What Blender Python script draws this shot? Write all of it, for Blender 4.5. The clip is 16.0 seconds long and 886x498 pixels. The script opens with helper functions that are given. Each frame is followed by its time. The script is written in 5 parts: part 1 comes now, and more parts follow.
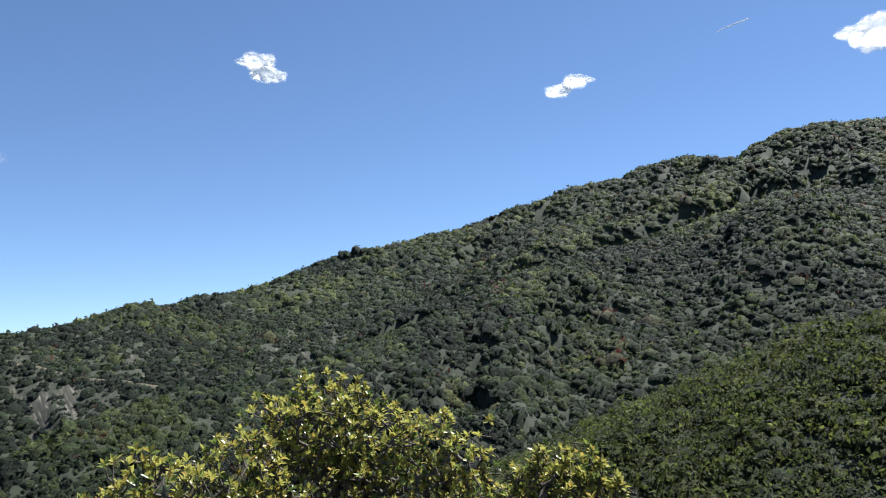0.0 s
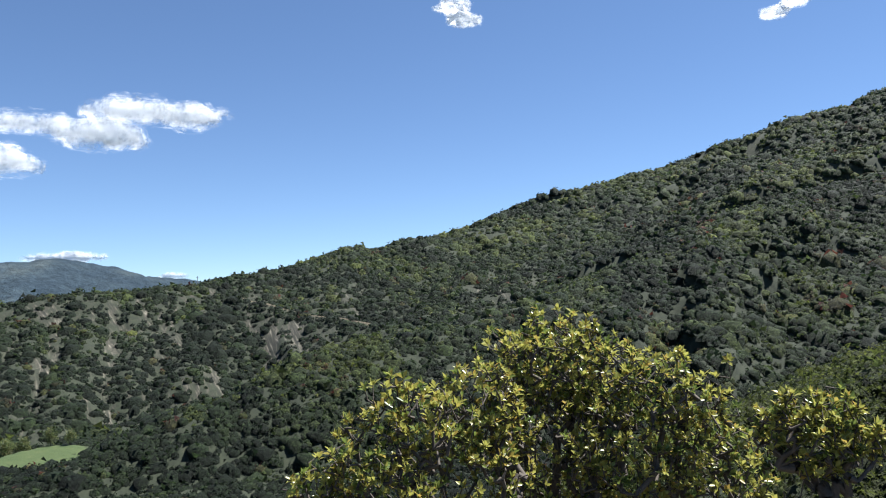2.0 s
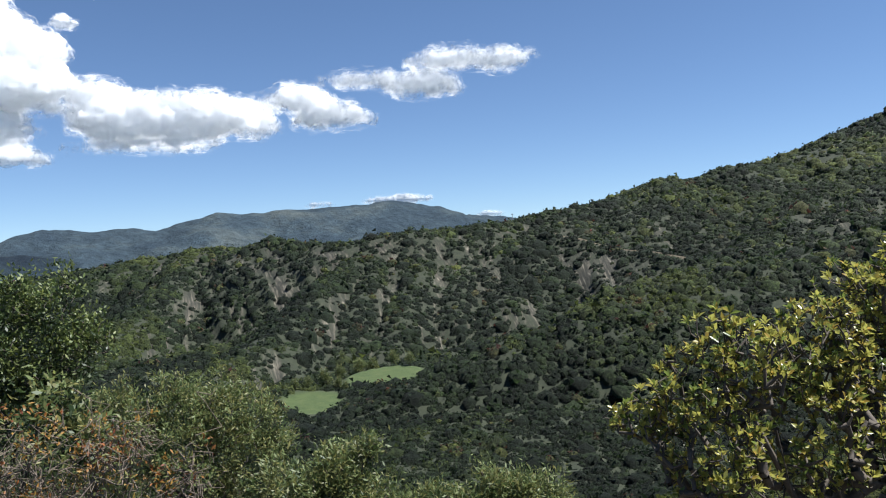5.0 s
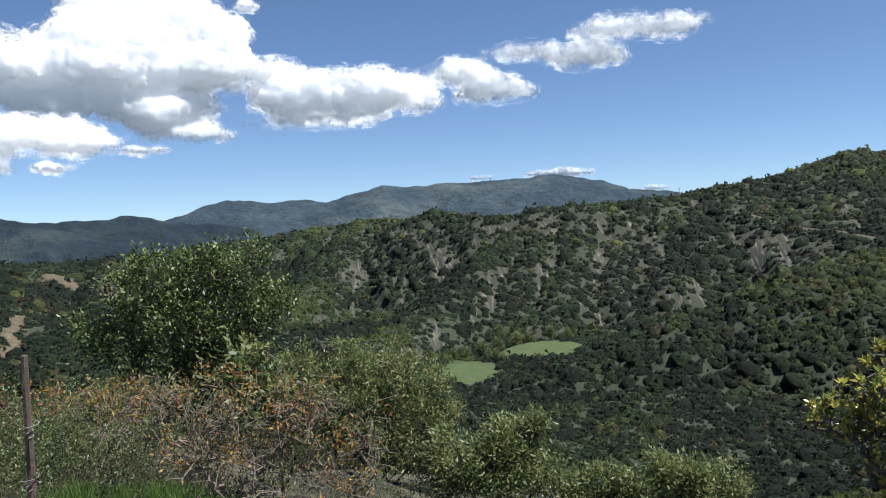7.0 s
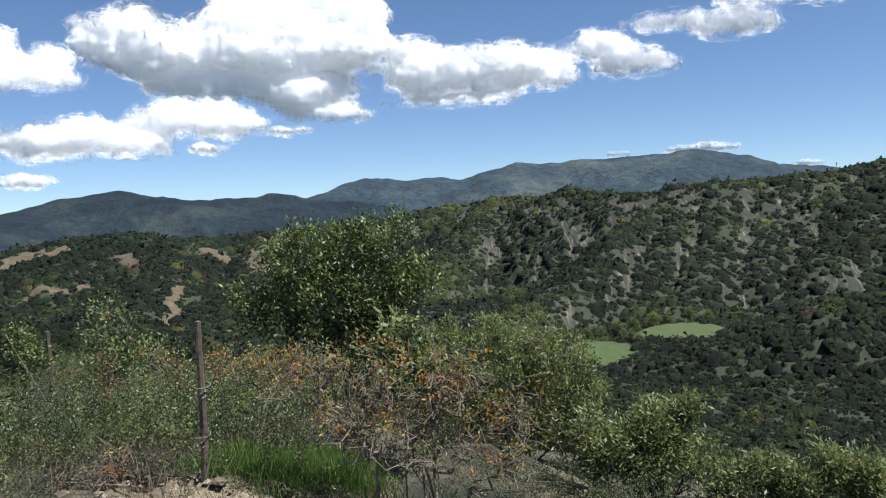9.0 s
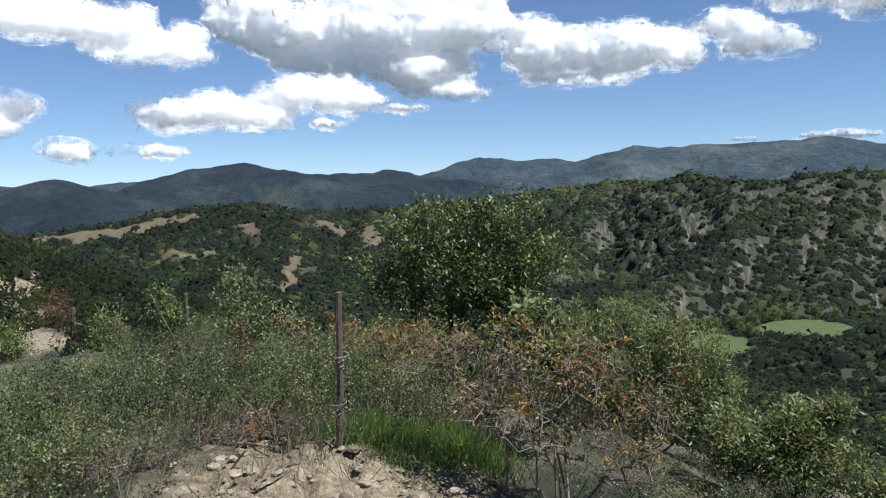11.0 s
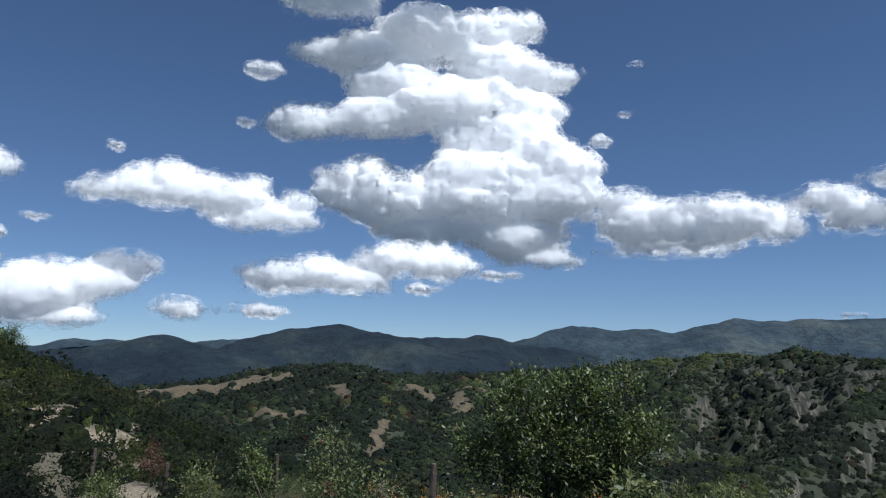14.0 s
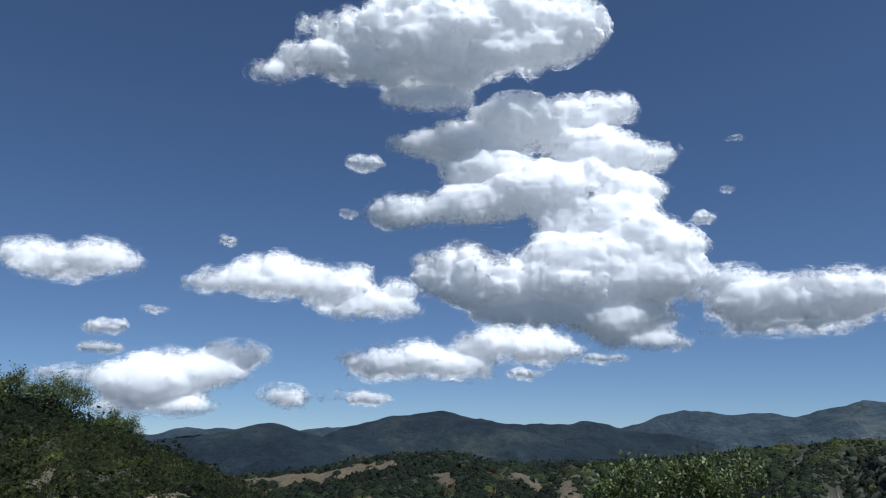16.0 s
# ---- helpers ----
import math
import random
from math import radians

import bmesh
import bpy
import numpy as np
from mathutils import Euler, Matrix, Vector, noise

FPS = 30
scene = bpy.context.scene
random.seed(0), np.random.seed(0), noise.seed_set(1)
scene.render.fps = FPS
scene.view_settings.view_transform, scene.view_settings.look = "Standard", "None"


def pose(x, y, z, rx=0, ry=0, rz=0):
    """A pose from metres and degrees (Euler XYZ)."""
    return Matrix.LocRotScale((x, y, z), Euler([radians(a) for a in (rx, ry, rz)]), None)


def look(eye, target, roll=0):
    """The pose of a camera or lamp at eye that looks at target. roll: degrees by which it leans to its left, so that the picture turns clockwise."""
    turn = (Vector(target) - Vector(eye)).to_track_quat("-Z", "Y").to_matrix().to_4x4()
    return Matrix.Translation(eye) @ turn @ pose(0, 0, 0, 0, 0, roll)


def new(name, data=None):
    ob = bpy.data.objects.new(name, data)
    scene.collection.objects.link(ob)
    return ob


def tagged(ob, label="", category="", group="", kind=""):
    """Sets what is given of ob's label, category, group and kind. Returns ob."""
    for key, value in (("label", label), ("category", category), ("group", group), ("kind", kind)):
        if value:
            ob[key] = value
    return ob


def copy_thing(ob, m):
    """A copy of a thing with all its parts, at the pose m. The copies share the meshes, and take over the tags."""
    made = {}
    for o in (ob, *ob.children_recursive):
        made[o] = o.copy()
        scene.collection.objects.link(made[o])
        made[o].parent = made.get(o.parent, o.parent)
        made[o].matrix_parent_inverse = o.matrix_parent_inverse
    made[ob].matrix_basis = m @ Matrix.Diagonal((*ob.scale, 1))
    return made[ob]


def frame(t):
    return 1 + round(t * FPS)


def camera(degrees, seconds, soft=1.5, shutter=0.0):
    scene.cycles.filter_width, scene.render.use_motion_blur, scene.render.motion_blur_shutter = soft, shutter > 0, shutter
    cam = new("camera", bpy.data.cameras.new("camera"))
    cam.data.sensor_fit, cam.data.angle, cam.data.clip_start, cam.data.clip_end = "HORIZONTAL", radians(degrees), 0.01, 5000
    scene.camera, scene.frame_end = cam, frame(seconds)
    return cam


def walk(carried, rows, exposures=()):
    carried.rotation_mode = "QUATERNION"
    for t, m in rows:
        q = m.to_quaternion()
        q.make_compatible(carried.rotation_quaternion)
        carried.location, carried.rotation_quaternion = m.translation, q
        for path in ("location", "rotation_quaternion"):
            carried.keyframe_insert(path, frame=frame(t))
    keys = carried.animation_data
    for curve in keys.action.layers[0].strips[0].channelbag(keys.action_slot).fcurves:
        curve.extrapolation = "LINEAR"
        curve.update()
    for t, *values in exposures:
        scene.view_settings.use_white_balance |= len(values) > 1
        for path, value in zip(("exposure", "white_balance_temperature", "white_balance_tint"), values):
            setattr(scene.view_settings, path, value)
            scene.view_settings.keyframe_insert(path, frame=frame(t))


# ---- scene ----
cam = camera(60.2, 16.0, soft=1.1)
PATH = [
    (0.0, pose(0.000, 0.000, 1.600, 95.86, 1.72, 0.16)),
    (0.5, pose(-0.037, 0.001, 1.592, 94.43, 1.36, 4.39)),
    (1.0, pose(-0.066, -0.007, 1.588, 93.37, 1.17, 8.03)),
    (1.5, pose(-0.100, -0.017, 1.586, 92.53, 0.79, 12.01)),
    (2.0, pose(-0.137, -0.039, 1.582, 91.97, 1.51, 14.96)),
    (2.5, pose(-0.184, -0.073, 1.576, 90.98, 2.21, 17.72)),
    (3.0, pose(-0.203, -0.083, 1.578, 91.07, 1.72, 22.47)),
    (3.5, pose(-0.194, -0.066, 1.579, 90.62, 1.45, 25.22)),
    (4.0, pose(-0.185, -0.047, 1.577, 89.82, 1.58, 28.40)),
    (4.5, pose(-0.172, -0.041, 1.577, 89.14, 2.18, 32.57)),
    (5.0, pose(-0.162, -0.039, 1.573, 87.98, 3.03, 37.95)),
    (7.5, pose(-0.257, -0.081, 1.590, 86.52, 2.20, 52.17)),
    (8.0, pose(-0.275, -0.093, 1.588, 86.32, 2.30, 54.82)),
    (8.5, pose(-0.293, -0.103, 1.583, 85.92, 2.61, 57.28)),
    (9.0, pose(-0.317, -0.117, 1.577, 85.33, 2.68, 59.88)),
    (11.5, pose(-0.423, -0.242, 1.579, 85.42, 0.62, 70.82)),
    (12.0, pose(-0.427, -0.245, 1.583, 88.08, 0.05, 73.06)),
    (12.5, pose(-0.424, -0.251, 1.589, 90.83, -0.81, 73.61)),
    (13.0, pose(-0.418, -0.263, 1.594, 93.02, -1.29, 74.22)),
    (13.5, pose(-0.409, -0.267, 1.596, 94.80, -1.16, 74.94)),
    (14.0, pose(-0.403, -0.272, 1.600, 96.49, -0.86, 75.17)),
    (14.5, pose(-0.407, -0.277, 1.601, 97.93, -1.17, 75.40)),
    (15.0, pose(-0.411, -0.282, 1.601, 99.22, -0.89, 76.13)),
    (15.5, pose(-0.407, -0.280, 1.609, 101.53, -0.59, 79.16)),
    (16.0, pose(-0.396, -0.271, 1.613, 102.71, -0.42, 82.76)),
]
walk(cam, PATH, [(0.0, 1.38, 6000, 9), (3.0, 1.31, 6040, 9), (5.0, 1.1, 6050, 9), (9.0, 1.04, 6080, 9), (11.5, 0.95, 6050, 9), (12.5, 0.42, 5850, 9), (14.0, 0.34, 5700, 9), (15.0, 0.37, 5680, 9), (16.0, 0.26, 5650, 9)])

# ---- light: high midday sun and clear sky ----
SUN_EL, SUN_AZ = 61.0, 52.0        # degrees; azimuth to the right of +y
world = bpy.data.worlds.new("sky")
scene.world = world
world.use_nodes = True
wn = world.node_tree
sky = wn.nodes.new("ShaderNodeTexSky")
sky.sky_type = "NISHITA"
sky.sun_disc = False
sky.sun_elevation = radians(SUN_EL)
sky.sun_rotation = radians(SUN_AZ)
sky.altitude = 3000
sky.air_density, sky.dust_density, sky.ozone_density = 1.0, 0.0, 2.9
# the hills hide the whitest rim of the sky
sky_at, lift, even = (wn.nodes.new("ShaderNodeTexCoord"), wn.nodes.new("ShaderNodeVectorMath"), wn.nodes.new("ShaderNodeVectorMath"))
lift.operation, even.operation = "ADD", "NORMALIZE"
lift.inputs[1].default_value = (0, 0, 0.045)
wn.links.new(sky_at.outputs["Generated"], lift.inputs[0])
wn.links.new(lift.outputs[0], even.inputs[0])
wn.links.new(even.outputs[0], sky.inputs[0])
wn.links.new(sky.outputs[0], wn.nodes["Background"].inputs[0])
wn.nodes["Background"].inputs[1].default_value = 0.060
sun = new("sun", bpy.data.lights.new("sun", "SUN"))
sun.data.energy, sun.data.angle, sun.data.color = 5.0, radians(0.53), (1.0, 0.955, 0.88)
sun_from = Vector((math.sin(radians(SUN_AZ)) * math.cos(radians(SUN_EL)),
                   math.cos(radians(SUN_AZ)) * math.cos(radians(SUN_EL)), math.sin(radians(SUN_EL))))
sun.matrix_basis = look((0, 0, 50), Vector((0, 0, 50)) - sun_from)

# ---- small tools ----
EYE = 1.6
STAND = (-0.05, -0.31)  # where the western slope is seen from
rng = np.random.default_rng(7)


def polar(az, r, el, drop=0.0):
    """A place r metres off at azimuth az (degrees to the left of +y) whose top shows at elevation el from eye height."""
    a = radians(az)
    return (-math.sin(a) * r, math.cos(a) * r, EYE + r * math.tan(radians(el)) - drop)


def lattice(ix, iy, iz, seed):
    h = (ix.astype(np.uint32) * np.uint32(374761393)) ^ (iy.astype(np.uint32) * np.uint32(668265263)) \
        ^ (iz.astype(np.uint32) * np.uint32(2246822519)) ^ np.uint32((seed * 3266489917) & 0xFFFFFFFF)
    h = (h ^ (h >> np.uint32(13))) * np.uint32(1274126177)
    h = (h ^ (h >> np.uint32(16))) * np.uint32(2654435761)
    return ((h >> np.uint32(8)) & np.uint32(0xFFFF)).astype(np.float32) / 65535.0


def value_noise(x, y, z, seed=0):
    """Smooth noise from -1 to 1."""
    fx, fy, fz = np.floor(x), np.floor(y), np.floor(z)
    ix, iy, iz = fx.astype(np.int64), fy.astype(np.int64), fz.astype(np.int64)
    u, v, w = x - fx, y - fy, z - fz
    u, v, w = (q * q * q * (q * (q * 6 - 15) + 10) for q in (u, v, w))
    total = 0
    for a in (0, 1):
        for b in (0, 1):
            for c in (0, 1):
                total = total + lattice(ix + a, iy + b, iz + c, seed) * (u if a else 1 - u) * (v if b else 1 - v) * (w if c else 1 - w)
    return total * 2 - 1


def fractal(x, y, z=None, octaves=4, seed=0, gain=0.5):
    z = np.zeros_like(x) if z is None else z
    out, amp = 0, 1.0
    for k in range(octaves):
        out = out + amp * value_noise(x * 2 ** k + 17.3 * k, y * 2 ** k - 9.1 * k, z * 2 ** k + 4.7 * k, seed + k)
        amp *= gain
    return out


def smooth(a, b, x):
    t = np.clip((x - a) / (b - a), 0, 1)
    return t * t * (3 - 2 * t)


def mesh_from(name, verts, faces, material, smooth_shade=False):
    """A mesh from arrays of vertices and of triangles or quads."""
    verts, faces = np.asarray(verts, np.float32), np.asarray(faces, np.int32)
    n = faces.shape[1]
    me = bpy.data.meshes.new(name)
    me.vertices.add(len(verts))
    me.vertices.foreach_set("co", verts.ravel())
    me.loops.add(faces.size)
    me.loops.foreach_set("vertex_index", faces.ravel())
    me.polygons.add(len(faces))
    me.polygons.foreach_set("loop_start", np.arange(len(faces), dtype=np.int32) * n)
    me.polygons.foreach_set("loop_total", np.full(len(faces), n, np.int32))
    if smooth_shade:
        me.polygons.foreach_set("use_smooth", np.ones(len(faces), bool))
    for m in (material if isinstance(material, (list, tuple)) else [material]):
        me.materials.append(m)
    me.update(calc_edges=True)
    return me


def point_value(me, name, values):
    at = me.attributes.new(name, "FLOAT", "POINT")
    at.data.foreach_set("value", np.asarray(values, np.float32))


# ---- materials ----
def material(name):
    m = bpy.data.materials.new(name)
    m.use_nodes = True
    return m, m.node_tree.nodes, m.node_tree.links, m.node_tree.nodes["Principled BSDF"]


def ramp(nodes, stops, smooth_steps=True):
    n = nodes.new("ShaderNodeValToRGB")
    e = n.color_ramp.elements
    e[0].position, e[0].color = stops[0][0], (*stops[0][1], 1)
    e[1].position, e[1].color = stops[-1][0], (*stops[-1][1], 1)
    for p, c in stops[1:-1]:
        q = e.new(p)
        q.color = (*c, 1)
    n.color_ramp.interpolation = "LINEAR" if smooth_steps else "CONSTANT"
    return n


def noise_node(nodes, links, scale, detail=4, rough=0.6, coords="Object"):
    tc = nodes.new("ShaderNodeTexCoord")
    n = nodes.new("ShaderNodeTexNoise")
    n.inputs["Scale"].default_value, n.inputs["Detail"].default_value, n.inputs["Roughness"].default_value = scale, detail, rough
    links.new(tc.outputs[coords], n.inputs["Vector"])
    return n


def mix_rgb(nodes, links, fac, a, b, blend="MIX"):
    n = nodes.new("ShaderNodeMix")
    n.data_type, n.blend_type = "RGBA", blend
    for sock, val in ((n.inputs[0], fac), (n.inputs[6], a), (n.inputs[7], b)):
        if isinstance(val, bpy.types.NodeSocket):
            links.new(val, sock)
        elif isinstance(val, tuple):
            sock.default_value = (*val, 1)
        else:
            sock.default_value = val
    return n.outputs[2]


def bump(nodes, links, height, strength, distance, bsdf):
    b = nodes.new("ShaderNodeBump")
    b.inputs["Strength"].default_value, b.inputs["Distance"].default_value = strength, distance
    links.new(height, b.inputs["Height"])
    links.new(b.outputs[0], bsdf.inputs["Normal"])


def attribute(nodes, name):
    n = nodes.new("ShaderNodeAttribute")
    n.attribute_name = name
    return n.outputs["Fac"]


def ground_material():
    """Dry slope: undergrowth and litter, bare marl, meadow grass and pale tilled earth."""
    m, n, l, p = material("hillside_ground")
    n1 = noise_node(n, l, 0.35, 6, 0.65)
    n2 = noise_node(n, l, 3.0, 6, 0.7)
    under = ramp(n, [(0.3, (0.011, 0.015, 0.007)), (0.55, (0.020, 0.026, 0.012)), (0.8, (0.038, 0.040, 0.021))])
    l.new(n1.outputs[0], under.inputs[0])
    # marl: grey and buff, cut by fine rills that run down the slope
    place, rills = n.new("ShaderNodeCombineXYZ"), n.new("ShaderNodeTexNoise")
    l.new(attribute(n, "across"), place.inputs[0])
    l.new(attribute(n, "fall"), place.inputs[1])
    rills.inputs["Scale"].default_value, rills.inputs["Detail"].default_value, rills.inputs["Roughness"].default_value = 1.0, 3, 0.6
    l.new(place.outputs[0], rills.inputs["Vector"])
    chalk = ramp(n, [(0.38, (0.0131, 0.0148, 0.00902)), (0.51, (0.038, 0.0345, 0.025)), (0.61, (0.11, 0.098, 0.074)), (0.72, (0.24, 0.215, 0.17))])
    l.new(rills.outputs[0], chalk.inputs[0])
    grass = ramp(n, [(0.3, (0.030, 0.051, 0.0115)), (0.55, (0.046, 0.068, 0.0175)), (0.75, (0.072, 0.083, 0.028))])
    l.new(n1.outputs[0], grass.inputs[0])
    n3 = noise_node(n, l, 14.0, 8, 0.75)
    earth = ramp(n, [(0.34, (0.07, 0.053, 0.033)), (0.48, (0.20, 0.16, 0.105)), (0.66, (0.40, 0.34, 0.245))])
    l.new(n3.outputs[0], earth.inputs[0])
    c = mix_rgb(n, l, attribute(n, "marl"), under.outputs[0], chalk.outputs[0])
    c = mix_rgb(n, l, attribute(n, "meadow"), c, grass.outputs[0])
    c = mix_rgb(n, l, attribute(n, "earth"), c, earth.outputs[0])
    tilled = ramp(n, [(0.3, (0.040, 0.034, 0.018)), (0.5, (0.074, 0.056, 0.032)), (0.72, (0.125, 0.10, 0.063))])
    l.new(n1.outputs[0], tilled.inputs[0])
    c = mix_rgb(n, l, attribute(n, "tilled"), c, tilled.outputs[0])
    l.new(c, p.inputs["Base Color"])
    p.inputs["Roughness"].default_value = 0.95
    fine = n.new("ShaderNodeBump")
    fine.inputs["Strength"].default_value, fine.inputs["Distance"].default_value = 0.9, 0.05
    l.new(n3.outputs[0], fine.inputs["Height"])
    coarse = n.new("ShaderNodeBump")
    coarse.inputs["Strength"].default_value, coarse.inputs["Distance"].default_value = 0.6, 0.25
    l.new(n2.outputs[0], coarse.inputs["Height"])
    l.new(fine.outputs[0], coarse.inputs["Normal"])
    l.new(coarse.outputs[0], p.inputs["Normal"])
    return m


def far_material():
    """Far ranges: dark woods with paler clearings, open land with fields and rock; blue distance haze is painted into
    both.
    """
    m, n, l, p = material("hazy_far_woodland")
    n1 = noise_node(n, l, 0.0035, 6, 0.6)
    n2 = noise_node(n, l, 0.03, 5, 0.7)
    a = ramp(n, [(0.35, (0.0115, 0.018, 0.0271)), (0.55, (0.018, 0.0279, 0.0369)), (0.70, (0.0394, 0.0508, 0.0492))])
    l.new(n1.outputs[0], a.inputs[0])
    # paler, bluer stops: thicker haze painted onto the farthest ranges
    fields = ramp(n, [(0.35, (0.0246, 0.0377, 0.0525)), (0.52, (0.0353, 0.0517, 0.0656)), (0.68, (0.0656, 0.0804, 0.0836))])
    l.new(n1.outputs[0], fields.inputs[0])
    cover = mix_rgb(n, l, attribute(n, "hazy_open_land"), a.outputs[0], fields.outputs[0])
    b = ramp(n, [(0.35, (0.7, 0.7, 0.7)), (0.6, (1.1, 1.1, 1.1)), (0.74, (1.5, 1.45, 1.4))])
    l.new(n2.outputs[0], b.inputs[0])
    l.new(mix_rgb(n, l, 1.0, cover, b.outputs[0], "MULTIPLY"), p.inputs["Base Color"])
    p.inputs["Roughness"].default_value = 1.0
    p.inputs["Specular IOR Level"].default_value = 0.1
    bump(n, l, n2.outputs[0], 1.0, 18.0, p)
    return m


def scrub_material():
    """Foliage of the hillside scrub; each plant carries its own tone from 0 (dark) to 1 (withered red)."""
    m, n, l, p = material("scrub_foliage")
    tone = ramp(n, [(0.0, (0.0172, 0.0287, 0.0164)), (0.40, (0.0361, 0.0574, 0.0254)), (0.62, (0.0681, 0.0927, 0.0328)),
                    (0.82, (0.123, 0.148, 0.041)), (0.90, (0.0861, 0.082, 0.0426)), (0.95, (0.0984, 0.0541, 0.0361)), (1.0, (0.115, 0.041, 0.0377))])
    l.new(attribute(n, "tone"), tone.inputs[0])
    geo = n.new("ShaderNodeNewGeometry")
    vary = ramp(n, [(0.0, (0.72, 0.72, 0.72)), (0.75, (1.2, 1.2, 1.12)), (1.0, (1.8, 1.76, 1.5))])
    l.new(geo.outputs["Random Per Island"], vary.inputs[0])
    c = mix_rgb(n, l, 1.0, tone.outputs[0], vary.outputs[0], "MULTIPLY")
    grain = noise_node(n, l, 0.85, 7, 0.8)
    speck = ramp(n, [(0.36, (0.22, 0.24, 0.25)), (0.52, (0.72, 0.72, 0.72)), (0.68, (1.75, 1.68, 1.5))])
    l.new(grain.outputs[0], speck.inputs[0])
    c = mix_rgb(n, l, 1.0, c, speck.outputs[0], "MULTIPLY")
    l.new(c, p.inputs["Base Color"])
    bump(n, l, grain.outputs[0], 1.0, 1.6, p)
    p.inputs["Roughness"].default_value = 0.7
    p.inputs["Specular IOR Level"].default_value = 0.3
    t = n.new("ShaderNodeBsdfTranslucent")
    l.new(c, t.inputs[0])
    mx = n.new("ShaderNodeMixShader")
    mx.inputs[0].default_value = 0.4
    l.new(p.outputs[0], mx.inputs[1])
    l.new(t.outputs[0], mx.inputs[2])
    l.new(mx.outputs[0], n["Material Output"].inputs[0])
    return m


def cloud_material(name, thickest):
    """Cloud vapour: light scatters inside the heap, and the thin ragged margins let the sky through."""
    m, n, l, p = material(name)
    p.inputs["Base Color"].default_value = (0.95, 0.95, 0.95, 1)
    p.inputs["Roughness"].default_value = 1.0
    p.inputs["Specular IOR Level"].default_value = 0.0
    p.inputs["Subsurface Weight"].default_value = 1.0
    p.inputs["Subsurface Radius"].default_value = (1, 1, 1)
    p.inputs["Subsurface Scale"].default_value = 340.0
    # density at the margin, torn by coarse and fine noise
    fray, tear, shred = noise_node(n, l, 0.045, 5, 0.65), noise_node(n, l, 0.017, 4, 0.6), noise_node(n, l, 0.007, 3, 0.5)
    total = attribute(n, "vapour")
    for noise_out, size in ((fray.outputs[0], 0.8), (tear.outputs[0], 1.4), (shred.outputs[0], 1.3)):
        add = n.new("ShaderNodeMath")
        add.operation = "MULTIPLY_ADD"
        add.inputs[1].default_value = size
        l.new(noise_out, add.inputs[0])
        l.new(total, add.inputs[2])
        total = add.outputs[0]
    thin = n.new("ShaderNodeMapRange")
    thin.interpolation_type = "SMOOTHSTEP"
    for k, v in enumerate((1.8, 3.0, 0.0, thickest) if thickest >= 1 else (1.85, 2.9, 0.0, thickest)):
        thin.inputs[k + 1].default_value = v
    l.new(total, thin.inputs[0])
    # thin vapour shines through evenly, the dense heap scatters deeply
    front, back, film = n.new("ShaderNodeBsdfDiffuse"), n.new("ShaderNodeBsdfTranslucent"), n.new("ShaderNodeMixShader")
    front.inputs[0].default_value = back.inputs[0].default_value = (0.96, 0.96, 0.96, 1)
    l.new(front.outputs[0], film.inputs[1])
    l.new(back.outputs[0], film.inputs[2])
    film.inputs[0].default_value = 0.5
    body, depth = n.new("ShaderNodeMixShader"), n.new("ShaderNodeMapRange")
    depth.inputs[1].default_value, depth.inputs[2].default_value = 0.3, 0.9
    depth.inputs[4].default_value = 0.72 if thickest >= 1 else 0.0
    l.new(attribute(n, "vapour"), depth.inputs[0])
    l.new(depth.outputs[0], body.inputs[0])
    l.new(film.outputs[0], body.inputs[1])
    l.new(p.outputs[0], body.inputs[2])
    tr, mt = n.new("ShaderNodeBsdfTransparent"), n.new("ShaderNodeMixShader")
    l.new(thin.outputs[0], mt.inputs[0])
    l.new(tr.outputs[0], mt.inputs[1])
    l.new(body.outputs[0], mt.inputs[2])
    l.new(mt.outputs[0], n["Material Output"].inputs[0])
    return m


GROUND, FAR, SCRUB = ground_material(), far_material(), scrub_material()
CLOUD, SCRAP = cloud_material("cloud_vapour", 1.0), cloud_material("thin_cloud_vapour", 0.8)

# ---- the lie of the land: crest lines as (azimuth, distance, elevation), falling away on both sides ----
MAIN_RANGE = [(-50, 980, 13.5), (-31, 930, 12.6), (-28.4, 915, 12.8), (-25.5, 895, 11.8), (-23.5, 880, 10.9), (-20.7, 865, 11.0), (-18.2, 850, 11.8), (-14.4, 825, 10.35),
              (-12.8, 812, 10.6), (-11.7, 805, 9.95), (-9.8, 790, 9.7), (-6.6, 770, 8.3), (-4.7, 760, 7.9), (-3.2, 750, 8.05), (-0.8, 735, 6.9), (0.6, 725, 7.25), (2.0, 715, 6.6),
              (3.0, 708, 6.6), (4.3, 698, 6.0), (6.9, 675, 5.5), (10, 645, 4.4), (13.9, 612, 3.3), (16.6, 590, 3.2), (20.1, 565, 2.3), (21.8, 555, 2.6), (26, 525, 1.3), (29.7, 500, 0.65), (31.8, 487, 0.05), (33, 480, -0.1)]
